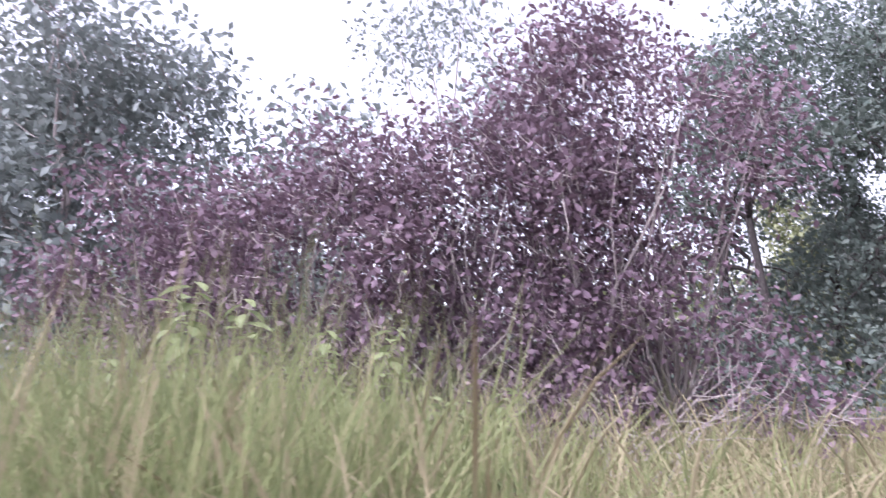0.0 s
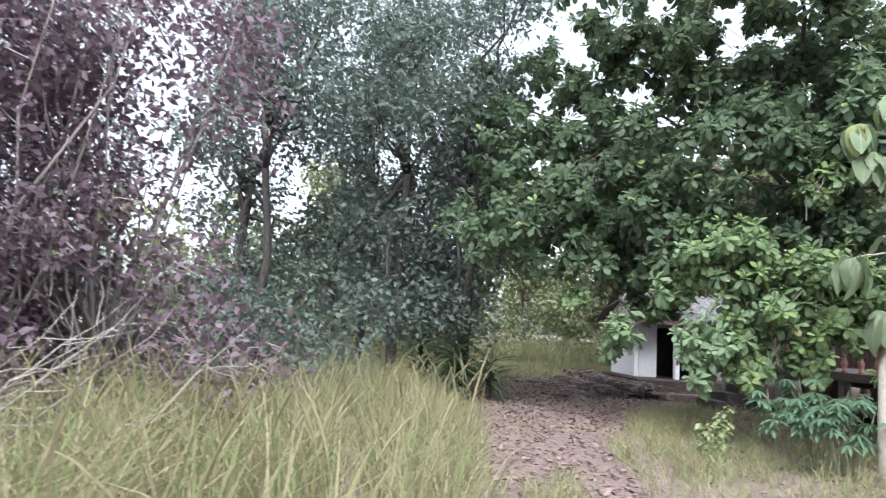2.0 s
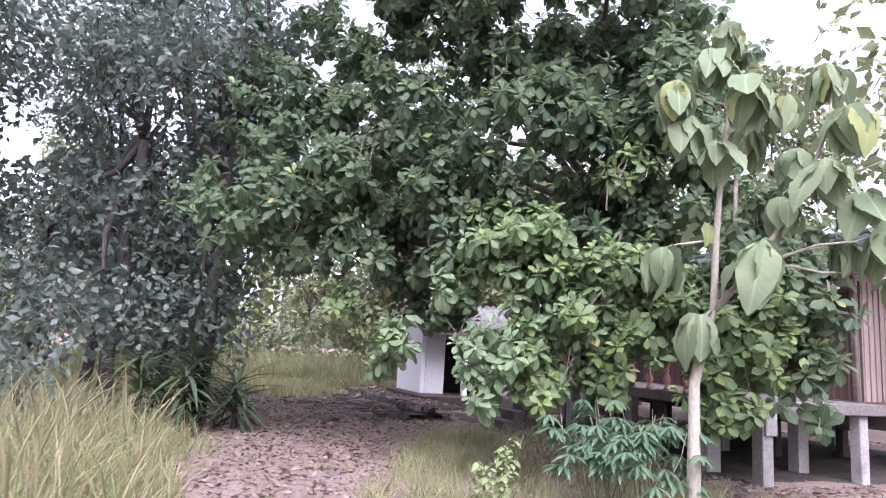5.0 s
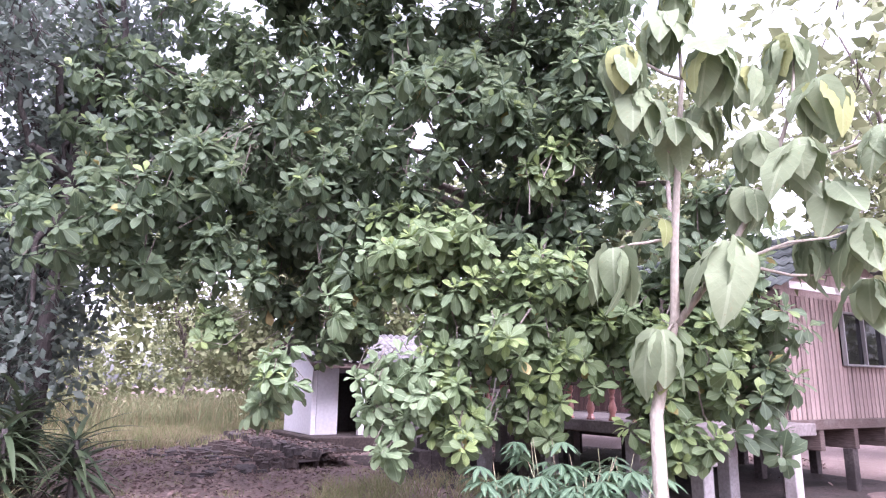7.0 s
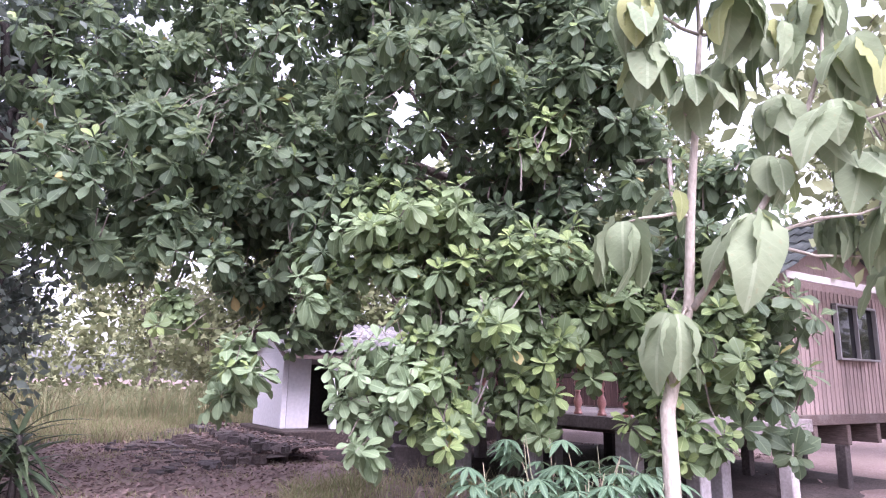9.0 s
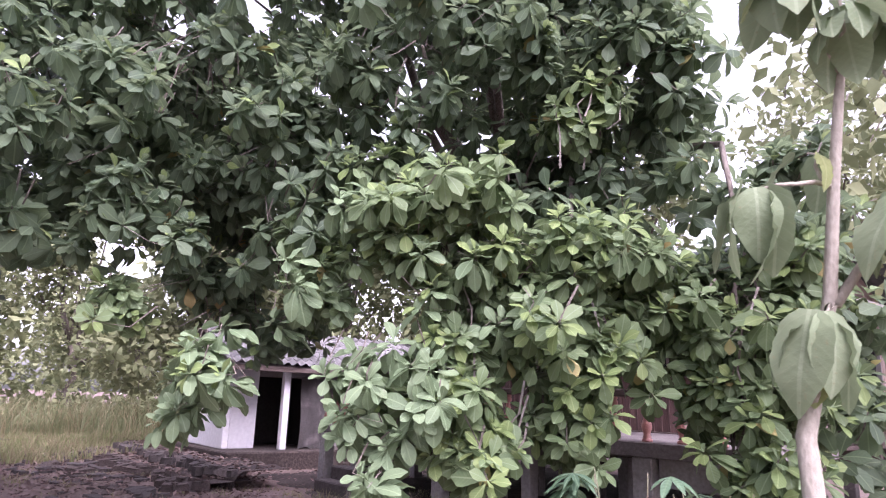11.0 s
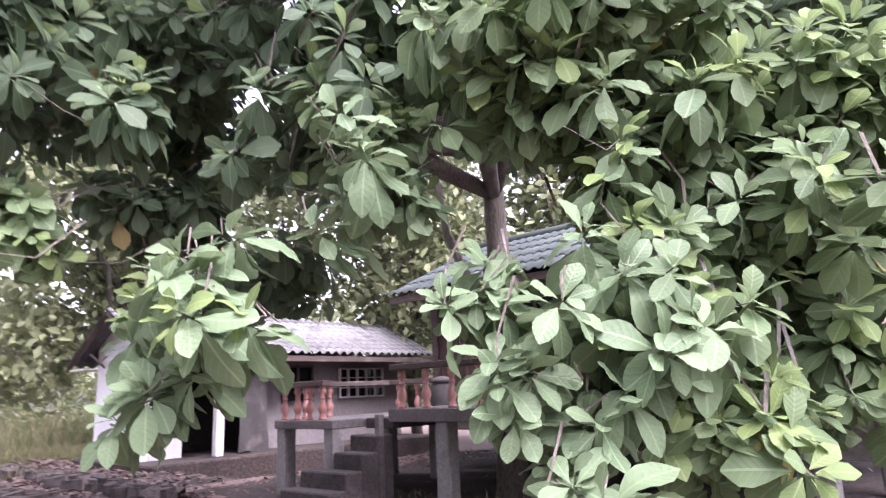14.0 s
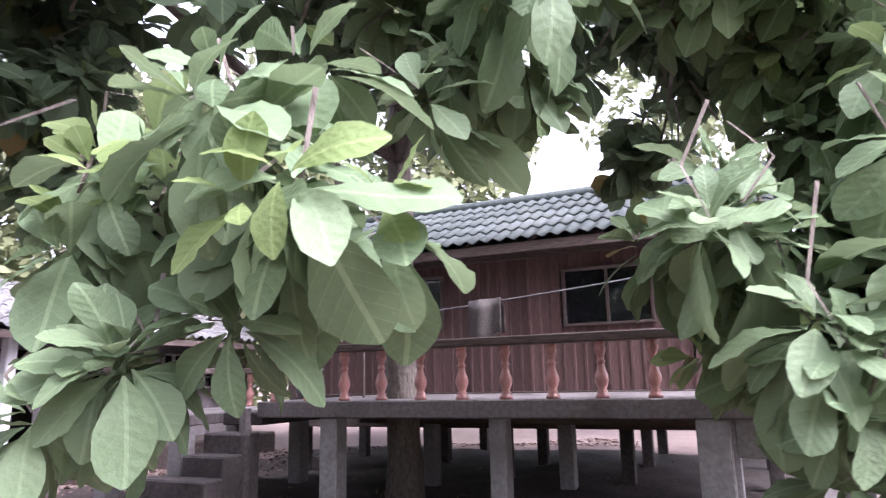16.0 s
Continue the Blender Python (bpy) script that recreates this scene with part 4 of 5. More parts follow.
# ---- teak sapling ----
def teak():
    base = (10.75, 3.58, float(ground_z(10.75, 3.58)))
    root = empty("teak_sapling", Matrix.Translation(base), "young teak with a pale slender stem and huge drooping leaves", "tree")
    off = Vector(base)
    stem = [(0, 0, -0.2), (0.02, 0.0, 0.6), (0.12, 0.02, 1.4), (0.13, -0.16, 2.14), (0.02, -0.21, 2.74), (-0.06, -0.28, 3.35), (0.0, -0.35, 4.1), (0.0, -0.35, 4.7)]
    part("trunk", tube(stem, [0.075, 0.062, 0.052, 0.038, 0.032, 0.026, 0.018, 0.008], 9), PALE_BARK, root, smooth=True)
    fork = [(0.12, -0.18, 2.1), (0.25, -0.5, 2.55), (0.35, -0.9, 3.2), (0.4, -1.15, 3.9), (0.42, -1.2, 4.4)]
    part("branch", tube(fork, [0.03, 0.026, 0.022, 0.016, 0.007], 8), PALE_BARK, root, smooth=True)
    shapes = []
    for i in range(5):
        n = 12
        widths = [max(0.012, 0.335 * math.sin(math.pi * (0.03 + 0.97 * k / (n - 1)) ** 0.82) ** 0.72) if k < n - 1 else 0.01 for k in range(n)]
        v, f, uv = blade(widths, 0.03 + 0.03 * (i % 3), 0.2 + 0.1 * i, 0.05)
        v[:, 0] += 0.07 * (i - 2) * v[:, 1] ** 2
        v[:, 2] += 0.16 * np.sin(9 * v[:, 1] + 2 * i) * np.sign(v[:, 0]) * np.abs(v[:, 0])
        for mm in (TEAK, TEAK_OLD):
            shapes.append(many("leaf", (v, f, uv), np.eye(3)[None], np.zeros((1, 3)), [1.0], (mm,)))

    def leaf(p, d, s, old=False):
        ob = new("leaf", shapes[2 * int(rng.integers(5)) + int(old)])
        ob.parent = root
        d = np.array([d], float)
        face = np.array([[d[0][0], d[0][1], 0.9]]) + rng.normal(0, 0.22, (1, 3))
        ax = frames_for(d, face)[0]
        ob.matrix_local = Matrix.Translation(p) @ Matrix(ax.tolist()).to_4x4() @ Matrix.Scale(float(s), 4)

    # each whorl: where it sits, its leaves, their length
    whorls = [((-0.19, 0.22, 2.68), 5, 0.46), ((-0.01, -0.6, 2.72), 6, 0.52), ((-0.01, -0.06, 2.02), 4, 0.46), ((0.03, -0.1, 2.95), 2, 0.3), ((-0.4, 0.05, 4.25), 6, 0.4), ((-0.14, -0.25, 4.6), 6, 0.38), ((-0.3, -0.59, 4.2), 5, 0.42),
              ((0.03, -0.84, 4.1), 5, 0.4), ((0.11, -0.45, 3.9), 5, 0.42), ((-0.24, -0.02, 3.95), 4, 0.4), ((-0.26, -0.27, 3.62), 3, 0.36), ((0.45, -1.14, 4.5), 6, 0.4), ((0.32, -1.34, 4.0), 5, 0.42), ((0.1, -1.14, 3.45), 4, 0.42),
              ((0.47, -0.84, 3.7), 4, 0.4), ((0.72, -1.39, 3.3), 4, 0.44), ((0.68, -1.58, 2.9), 4, 0.44), ((0.32, -0.77, 3.2), 3, 0.4), ((0.84, -1.2, 2.85), 4, 0.42), ((1.0, -1.6, 2.5), 3, 0.42), ((0.5, -1.75, 3.6), 4, 0.4), ((0.0, -0.35, 4.95), 5, 0.34)]
    spine = [Vector(p) for p in stem[3:]] + [Vector(p) for p in fork]
    for i, (e, n, s) in enumerate(whorls):
        p0 = min(spine, key=lambda q: (q - Vector(e)).length + (0.6 if q.z > e[2] + 0.1 else 0))
        part("branch", tube(wander(p0, e, 4, 0.04, 50 + i), [0.016, 0.014, 0.012, 0.01, 0.006], 6), PALE_BARK, root, smooth=True)
        n = 2 * n if i > 3 else n + 1
        for k in range(n):
            a = 6.283 * k / n + i * 1.3 + rng.normal(0, 0.25)
            at = Vector(e) + Vector((0.06 * math.cos(a), 0.06 * math.sin(a), rng.uniform(-0.04, 0.04)))
            leaf(at, (math.cos(a), math.sin(a), rng.uniform(-2.8, -0.6)), s * rng.uniform(0.7, 1.1), rng.random() < (0.6 if i == 3 else 0.07))


teak()


# ---- undergrowth, trees round the clearing ----
def leafy(name, base, fork, trunk_r, centres, radii, count, size, material, label, bark, shape=LEAF_FAR, seed=1, category="tree", twig_share=0.1, loose=0.0):
    base = (base[0], base[1], float(ground_z(base[0], base[1])))
    root, off = tree(name, base, fork, trunk_r, centres, label, bark, category, seed=seed)
    pts, outward = in_blobs(count, centres, radii, 0.35)
    pts = pts + rng.normal(0, 1, pts.shape) * loose
    keep = pts[:, 2] > ground_z(pts[:, 0], pts[:, 1]) + 0.05
    pts = pts[keep]
    axes = loose_leaves(len(pts))
    stuff("crown", many("crown", shape, axes, pts - np.array(off), size * rng.uniform(0.6, 1.25, len(pts)), (material,)), root)
    twigs(root, off, pts, centres, bark, 0.01, twig_share)
    return root


def blob_set(cx, cy, z0, z1, spread, n, r0, r1, seed):
    r = random.Random(seed)
    cs, rs = [], []
    for i in range(n):
        cs.append((cx + r.uniform(-spread, spread), cy + r.uniform(-spread, spread), z0 + (z1 - z0) * (i + 0.5) / n))
        k = r.uniform(r0, r1)
        rs.append((k, k, k * 0.75))
    return cs, rs


# withered purple-brown thicket
for i, (x, y, h, n) in enumerate(((-4.4, 9.6, 3.8, 6500), (-2.2, 9.2, 4.3, 7500), (0.0, 8.9, 5.0, 8500), (1.9, 9.1, 6.0, 8600), (3.3, 9.6, 6.4, 7600))):
    cs, rs = blob_set(x, y, 0.6, h, 1.3, 24, 0.5, 0.9, 60 + i)
    root = leafy("withered_shrub", (x, y), (x + 0.1, y, 0.6), 0.06, cs, rs, int(n * 1.3), 0.115, PURPLE, "tall shrub with withered purple-brown leaves", TWIG, LEAF_SMALL, 70 + i, "shrub", 0.07, 0.2)
    r = random.Random(300 + i)
    off = root.matrix_world.translation
    for k in range(14):
        a = r.uniform(0, 6.28)
        e = Vector((r.uniform(-1.3, 1.3), r.uniform(-1.6, 0.4), r.uniform(1.4, h * 1.02)))
        part("stem", tube(wander((0.25 * math.cos(a), 0.25 * math.sin(a), -0.1), e, 6, 0.16, 400 + 10 * i + k), [0.028, 0.024, 0.02, 0.016, 0.012, 0.009, 0.004], 5), TWIG, root, smooth=True)

# tall dark trees left of the clearing
for i, (x, y, h, r_, n) in enumerate(((12.3, 15.2, 11.5, 2.0, 9000), (10.4, 14.0, 9.5, 1.4, 3600), (11.3, 12.3, 10.0, 1.6, 4300), (13.2, 20.5, 11.0, 2.0, 6000), (8.0, 18.5, 9.5, 1.8, 4200))):
    cs, rs = blob_set(x, y, 1.5, h, 1.5, 12, r_ * 0.5, r_ * 0.8, 90 + i)
    leafy("dark_tree", (x, y), (x + 0.2, y, 0.55 * h), 0.15, cs, rs, int(n * 1.7), 0.16, DARK_TREE, "tall tree with dense dark green foliage and a dark trunk", DARK_BARK, LEAF_FAR, 100 + i, loose=0.2)
# a thinner one, bare below, beyond the gap
cs, rs = blob_set(7.4, 15.2, 5.4, 10.0, 1.6, 11, 0.7, 1.2, 97)
leafy("dark_tree", (7.6, 15.2), (7.4, 15.2, 6.0), 0.12, cs, rs, 5600, 0.16, DARK_TREE, "tall thin tree with a bare stem and a loose dark crown", DARK_BARK, LEAF_FAR, 108, loose=0.25)
# grey-green trees beyond the thicket, haze put into their leaf colour
for i, (x, y, h, n) in enumerate(((-7.0, 11.8, 8.0, 11000), (-4.2, 13.2, 7.6, 8000), (0.4, 16.5, 12.5, 3200), (-10.0, 8.5, 7.0, 6000), (-9.0, 15.0, 8.5, 7000), (3.2, 18.5, 12.0, 2000))):
    cs, rs = blob_set(x, y, 1.5, h, 1.9, 11, 1.0, 1.7, 120 + i)
    leafy("grey_tree", (x, y), (x, y, 2.6), 0.13, cs, rs, int(n * 1.05), 0.2, GREY_TREE, "grey-green tree standing behind the thicket, paled for haze", TWIG, LEAF_SMALL, 130 + i, loose=0.3)
# slender sapling in the gap
cs, rs = blob_set(10.2, 16.6, 3.0, 6.5, 0.7, 6, 0.35, 0.7, 140)
leafy("slender_tree", (10.1, 16.6), (10.2, 16.6, 3.4), 0.06, cs, rs, 700, 0.2, DARK_TREE, "slender tree with a thin stem and few leaves", DARK_BARK, LEAF_FAR, 141)
# trees behind the houses
for i, (x, y, h, n) in enumerate(((25.5, 14.0, 8.5, 7500), (25.0, 5.5, 11.5, 11000), (25.0, 24.5, 9.5, 8000), (17.5, 30.0, 9.5, 8000), (22.0, 16.2, 8.5, 8500), (25.5, 10.0, 7.5, 6500), (25.0, -1.0, 9.0, 5000), (18.0, 0.0, 7.5, 2500), (30.0, 11.0, 11.0, 5000))):
    cs, rs = blob_set(x, y, 2.2, h, 1.8, 10, 1.2, 2.0, 150 + i)
    leafy("back_tree", (x, y), (x, y, 3.0), 0.16, cs, rs, n, 0.26, SCRUB, "leafy yellow-green tree behind the houses", BARK, LEAF_FAR, 160 + i)


def scrub_belt(name, pts, height, size, material, label):
    """A long belt of uncounted bushes along a line of points."""
    root = None
    cs, rs = [], []
    r = random.Random(len(name) + int(height * 10))
    for a, b in zip(pts, pts[1:]):
        n = max(2, int(math.hypot(b[0] - a[0], b[1] - a[1]) / 1.3))
        for i in range(n):
            s = (i + r.random()) / n
            x, y = a[0] + (b[0] - a[0]) * s + r.uniform(-1, 1), a[1] + (b[1] - a[1]) * s + r.uniform(-1, 1)
            h = height * r.uniform(0.55, 1.2)
            cs.append((x, y, h * 0.45))
            rs.append((r.uniform(0.9, 1.6), r.uniform(0.9, 1.6), h * 0.5))
    p, o = in_blobs(int(len(cs) * (850 if height < 7 else 260)), cs, rs, 0.5)
    p[:, 2] = np.abs(p[:, 2])
    me = many(name, LEAF_SMALL, loose_leaves(len(p)), p, size * rng.uniform(0.5, 1.3, len(p)), (material,))
    return tagged(new(name, me), label, "bushes", kind="stuff")


scrub_belt("scrub", [(8, 28.5), (17, 27.5), (24, 24.5), (30, 20)], 6.2, 0.2, SCRUB, "olive-green scrub along the far side of the clearing")
scrub_belt("undergrowth", [(-15, 11.5), (-6, 12.0), (1, 11.2), (7, 12.5), (9, 16.5)], 2.2, 0.16, DARK_TREE, "rough undergrowth behind the thicket")
scrub_belt("far_woods", [(-45, 28), (-20, 36), (0, 38), (20, 38), (40, 26), (46, 0), (40, -22)], 9.0, 0.6, SCRUB, "distant hazy woods beyond the plot")
scrub_belt("woods_behind", [(40, -22), (10, -24), (-20, -18), (-30, 5), (-45, 28)], 8.0, 0.6, SCRUB, "trees on the other side of the plot")


# ---- grass ----
def grass(name, pts, height, width, materials, label, bend=0.5, share=0.5, taper=False):
    n = len(pts)
    seg = 4
    prof = (1.0, 0.9, 0.65, 0.05)
    tv, tuv = [], []
    for i, w in enumerate(prof):
        s = i / (seg - 1)
        tv += [(-w, s * (1 - 0.12 * s), 0), (w, s * (1 - 0.12 * s), 0)]
        tuv += [(0.4, s), (0.6, s)]
    tf = np.array([(2 * i, 2 * i + 1, 2 * i + 3, 2 * i + 2) for i in range(seg - 1)])
    tv = np.array(tv, float)
    a = rng.uniform(0, 6.283, n)
    h = height * rng.uniform(0.55, 1.15, n)
    if taper:
        edge = (pts[:, 1] - 6.9) - 1.45 * (pts[:, 0] - 7.6)
        h = h * np.clip(0.3 + 0.3 * edge + 0.15 * np.sin(2 * pts[:, 0] + pts[:, 1]), 0.22, 1.0)
    lean = rng.normal(0, bend, (n, 2)) * h[:, None]
    s = tv[:, 1]
    wdt = width * rng.uniform(0.6, 1.4, n)
    z0 = ground_z(pts[:, 0], pts[:, 1])
    v = np.empty((n, len(tv), 3))
    v[..., 0] = pts[:, 0, None] + tv[None, :, 0] * (wdt * np.cos(a))[:, None] + lean[:, 0, None] * (s ** 2)[None]
    v[..., 1] = pts[:, 1, None] + tv[None, :, 0] * (wdt * np.sin(a))[:, None] + lean[:, 1, None] * (s ** 2)[None]
    drop = np.clip(np.hypot(lean[:, 0], lean[:, 1]) / h, 0, 0.9)
    v[..., 2] = z0[:, None] - 0.03 + h[:, None] * (s[None] - 0.35 * (drop ** 2)[:, None] * (s ** 3)[None])
    me = bpy.data.meshes.new(name)
    me.vertices.add(n * len(tv))
    me.vertices.foreach_set("co", v.reshape(-1).astype(np.float32))
    faces = (tf[None] + (np.arange(n) * len(tv))[:, None, None]).reshape(-1)
    me.loops.add(len(faces))
    me.loops.foreach_set("vertex_index", faces.astype(np.int32))
    me.polygons.add(n * len(tf))
    me.polygons.foreach_set("loop_start", np.arange(0, len(faces), 4, dtype=np.int32))
    me.update(calc_edges=True)
    for mm in materials:
        me.materials.append(mm)
    dry = rng.random(n) < share
    me.polygons.foreach_set("material_index", np.repeat(dry.astype(np.int32), len(tf)))
    me.validate()
    return tagged(new(name, me), label, "grass", kind="stuff")


def scatter(n, x0, x1, y0, y1, keep, clump=0.0):
    p = np.stack([rng.uniform(x0, x1, n), rng.uniform(y0, y1, n)], -1)
    if clump:
        c = p[rng.integers(0, n, n)][: max(1, n // 18)]
        p = c[rng.integers(0, len(c), n)] + rng.normal(0, clump, (n, 2))
    return p[keep(p[:, 0], p[:, 1])]


WALK = np.array([(METRES * r[1], METRES * r[2]) for r in ROWS])


def off_walk(x, y):
    """How far a place lies from the line walked, and on which side (left is positive)."""
    best, side = np.full(len(x), 1e9), np.zeros(len(x))
    for a, b in zip(WALK, WALK[1:]):
        d = b - a
        l2 = max(float(d @ d), 1e-6)
        s = np.clip(((x - a[0]) * d[0] + (y - a[1]) * d[1]) / l2, 0, 1)
        dist = np.hypot(x - a[0] - s * d[0], y - a[1] - s * d[1])
        cr = d[0] * (y - a[1]) - d[1] * (x - a[0])
        side = np.where(dist < best, np.sign(cr), side)
        best = np.minimum(best, dist)
    return best, side


def tall_zone(x, y):
    d, s = off_walk(x, y)
    edge = (y - 6.9) - 1.45 * (x - 7.6) + 0.35 * np.sin(1.9 * x + 0.8 * y) + 0.25 * np.sin(4.3 * y - x)
    return (d > 1.35) & (edge > 0.0) & (y < 9.5 + 0.25 * x) & (y > 0.2)


def low_zone(x, y):
    d, s = off_walk(x, y)
    u = -0.656 * (x - HX) - 0.755 * (y - HY)
    v = 0.755 * (x - HX) - 0.656 * (y - HY)
    bare = ((y - 6.9) - 1.45 * (x - 7.6) < 0.3) & (y - 5.6 - 0.55 * (x - 7.6) > 0)
    return (d > 0.35) & ~tall_zone(x, y) & ~bare & ((v < -0.3) | (u > 6.3))


def patchy(x, y, lo=0.35):
    v = 0.5 + 0.28 * np.sin(1.7 * x + 2.3 * np.sin(0.9 * y)) + 0.28 * np.cos(2.1 * y - 1.3 * x)
    return rng.random(len(x)) < np.clip(v, lo, 1.0)


grass("tall_green_grass", scatter(30000, -7, 8, 1.2, 10.5, lambda x, y: tall_zone(x, y) & patchy(x, y) & (x < 0.8 + rng.normal(0, 0.9, len(x))), 0.13), 1.62, 0.0075, (GRASS_GREEN, GRASS_DRY), "tall green grass with drying tips", 0.45, 0.35, True)
grass("tall_dry_grass", scatter(34000, -1, 12, 1.2, 13, lambda x, y: tall_zone(x, y) & patchy(x, y) & (x > 0.8 + rng.normal(0, 1.2, len(x))), 0.13), 1.3, 0.0065, (GRASS_GREEN, GRASS_DRY), "tall straw-coloured grass beside the track", 0.55, 0.62, True)
grass("tussock_grass", scatter(9500, -4.4, 0.3, 1.4, 5.2, lambda x, y: tall_zone(x, y) & (((x + 2.0) / 2.1) ** 2 + ((y - 3.2) / 1.6) ** 2 < 1 + 0.3 * np.sin(3 * x + 2 * y) + rng.normal(0, 0.2, len(x))), 0.1), 1.95, 0.0065, (GRASS_GREEN, GRASS_DRY), "high arching tussocks of yellow-green grass", 0.3, 0.18)
grass("undergrass", scatter(30000, -7, 12, 1.0, 13, lambda x, y: tall_zone(x, y), 0.0), 0.5, 0.007, (GRASS_GREEN, GRASS_DRY), "shorter tangled grass under the tall blades", 0.7, 0.5)
grass("low_grass", scatter(64000, 2, 16, -3, 9, lambda x, y: low_zone(x, y) & patchy(x, y, 0.3), 0.1), 0.42, 0.0048, (GRASS_GREEN, GRASS_DRY), "short dry grass and weeds in front of the terrace", 0.7, 0.5)
grass("far_grass", scatter(34000, 9, 28, 14.0, 27.5, lambda x, y: (y - 17.2) + 0.45 * (x - 16) > 0, 0.25), 0.42, 0.011, (GRASS_GREEN, GRASS_DRY), "pale grass before the scrub", 0.4, 0.6)
grass("reeds", scatter(15000, 8, 30, 21, 27.5, lambda x, y: (y - 24.6) + 0.45 * (x - 16) > 0, 0.2), 1.5, 0.013, (SCRUB, GRASS_DRY), "tall olive weeds along the foot of the scrub", 0.4, 0.4)
grass("track_grass", scatter(5000, 6.5, 18, 5.5, 16, lambda x, y: off_walk(x, y)[0] > 0.5, 0.09), 0.16, 0.0045, (GRASS_GREEN, GRASS_DRY), "scattered tufts on the trodden earth", 0.7, 0.7)
grass("sprout_grass", scatter(9000, 9.5, 17, 2, 9.5, lambda x, y: (np.abs(y - 5.0 - 0.55 * (x - 9.0)) < 0.9) & (y < 6.3), 0.12), 0.22, 0.005, (GRASS_GREEN, GRASS_DRY), "sparse weeds along the foot of the terrace", 0.6, 0.5)


def seed_heads():
    """Arching stalks with pale feathery heads."""
    p = np.concatenate([scatter(420, -5, 10, 1.6, 9, tall_zone), scatter(70, -3.2, 0.2, 1.7, 4.0, tall_zone)])
    v, f = [], []
    for x, y in p:
        z = float(ground_z(x, y))
        a, h = rng.uniform(0, 6.28), rng.uniform(0.95, 1.5) + (0.3 if x < 0.2 and y < 4.2 else 0.0)
        bend = rng.uniform(0.15, 0.6)
        prev = None
        for k in range(9):
            s = k / 8
            q = (x + math.cos(a) * bend * s ** 2.5, y + math.sin(a) * bend * s ** 2.5, z + h * (s - 0.22 * bend * s ** 5))
            r = 0.0028 if k < 6 else (0.009 if k < 8 else 0.002)
            ring = [len(v) + n for n in range(3)]
            v += [(q[0] + r * math.cos(2.094 * n), q[1] + r * math.sin(2.094 * n), q[2]) for n in range(3)]
            if prev:
                f += [(prev[n], prev[(n + 1) % 3], ring[(n + 1) % 3], ring[n]) for n in range(3)]
            prev = ring
    me = bpy.data.meshes.new("seed_heads")
    me.from_pydata(v, [], f)
    me.materials.append(GRASS_DRY)
    tagged(new("grass_stalks", me), "arching grass stalks with pale seed heads", "grass", kind="stuff")


seed_heads()


def litter():
    n = 62000
    p = np.stack([rng.uniform(5, 24, n), rng.uniform(2, 21, n)], -1)
    d, s = off_walk(p[:, 0], p[:, 1])
    dens = np.where(low_zone(p[:, 0], p[:, 1]) | tall_zone(p[:, 0], p[:, 1]), 0.25, 1.0)
    u = -0.53 * (p[:, 0] - HX) - 0.848 * (p[:, 1] - HY)
    v = 0.848 * (p[:, 0] - HX) - 0.53 * (p[:, 1] - HY)
    dens = np.where((u > -2.6) & (u < 5.1) & (v > 0.1) & (v < 7.2), 0.02, dens)
    p = p[rng.random(n) < dens]
    z = ground_z(p[:, 0], p[:, 1]) + 0.012
    d3 = rng.normal(size=(len(p), 3))
    d3[:, 2] *= 0.18
    ax = frames_for(d3, np.array([0, 0, 1.0]) + rng.normal(0, 0.35, (len(p), 3)))
    me = many("leaf_litter", blade((0.03, 0.27, 0.03), 0.4, -0.12), ax, np.column_stack([p, z]), rng.uniform(0.035, 0.11, len(p)), (LITTER,))
    tagged(new("leaf_litter", me), "fallen brown leaves thick on the earth", "fallen leaves", kind="stuff")


litter()


# ---- plants at the foot of the trees ----
def cassava(x, y, h, n, seed):
    z = float(ground_z(x, y))
    root = empty("palmate_shrub", Matrix.Translation((x, y, z)), "low green shrub with finger-like palmate leaves", "shrub", "palmate shrubs")
    r = random.Random(seed)
    finger = blade((0.02, 0.07, 0.12, 0.13, 0.08, 0.01), 0.2, 0.3)
    ax, og, sz = [], [], []
    for k in range(n):
        a = r.uniform(0, 6.28)
        e = Vector((r.uniform(0.15, 0.5) * math.cos(a), r.uniform(0.15, 0.5) * math.sin(a), h * r.uniform(0.55, 1.0)))
        part("stem", tube(wander((0.05 * math.cos(a), 0.05 * math.sin(a), -0.08), e, 4, 0.05, seed * 20 + k), [0.011, 0.009, 0.008, 0.006, 0.003], 5), CASSAVA_STEM, root, smooth=True)
        for m in range(3):
            b = a + r.uniform(-1.2, 1.2)
            c = e + Vector((0.14 * math.cos(b), 0.14 * math.sin(b), r.uniform(-0.2, 0.02)))
            for q in range(7):
                t = b + (q - 3) * 0.62
                ax.append((math.cos(t), math.sin(t), r.uniform(-0.45, 0.05)))
                og.append(c)
                sz.append(r.uniform(0.14, 0.21))
    axes = frames_for(np.array(ax), np.array([0, 0, 1.0]) + rng.normal(0, 0.15, (len(ax), 3)))
    stuff("leaves", many("leaves", finger, axes, np.array([tuple(o) for o in og]), sz, (CASSAVA,)), root)


CASSAVA_STEM = surface("green_stem", (0.14, 0.15, 0.09), (0.22, 0.22, 0.14), (0.2, 0.12, 0.1), scale=8, rough=0.7)
for k, (x, y, h) in enumerate(((10.85, 4.25, 1.15), (11.1, 4.1, 1.1), (10.75, 4.55, 1.0), (11.15, 4.5, 1.2), (10.7, 3.95, 0.95))):
    cassava(x, y, h, 9, 500 + k)


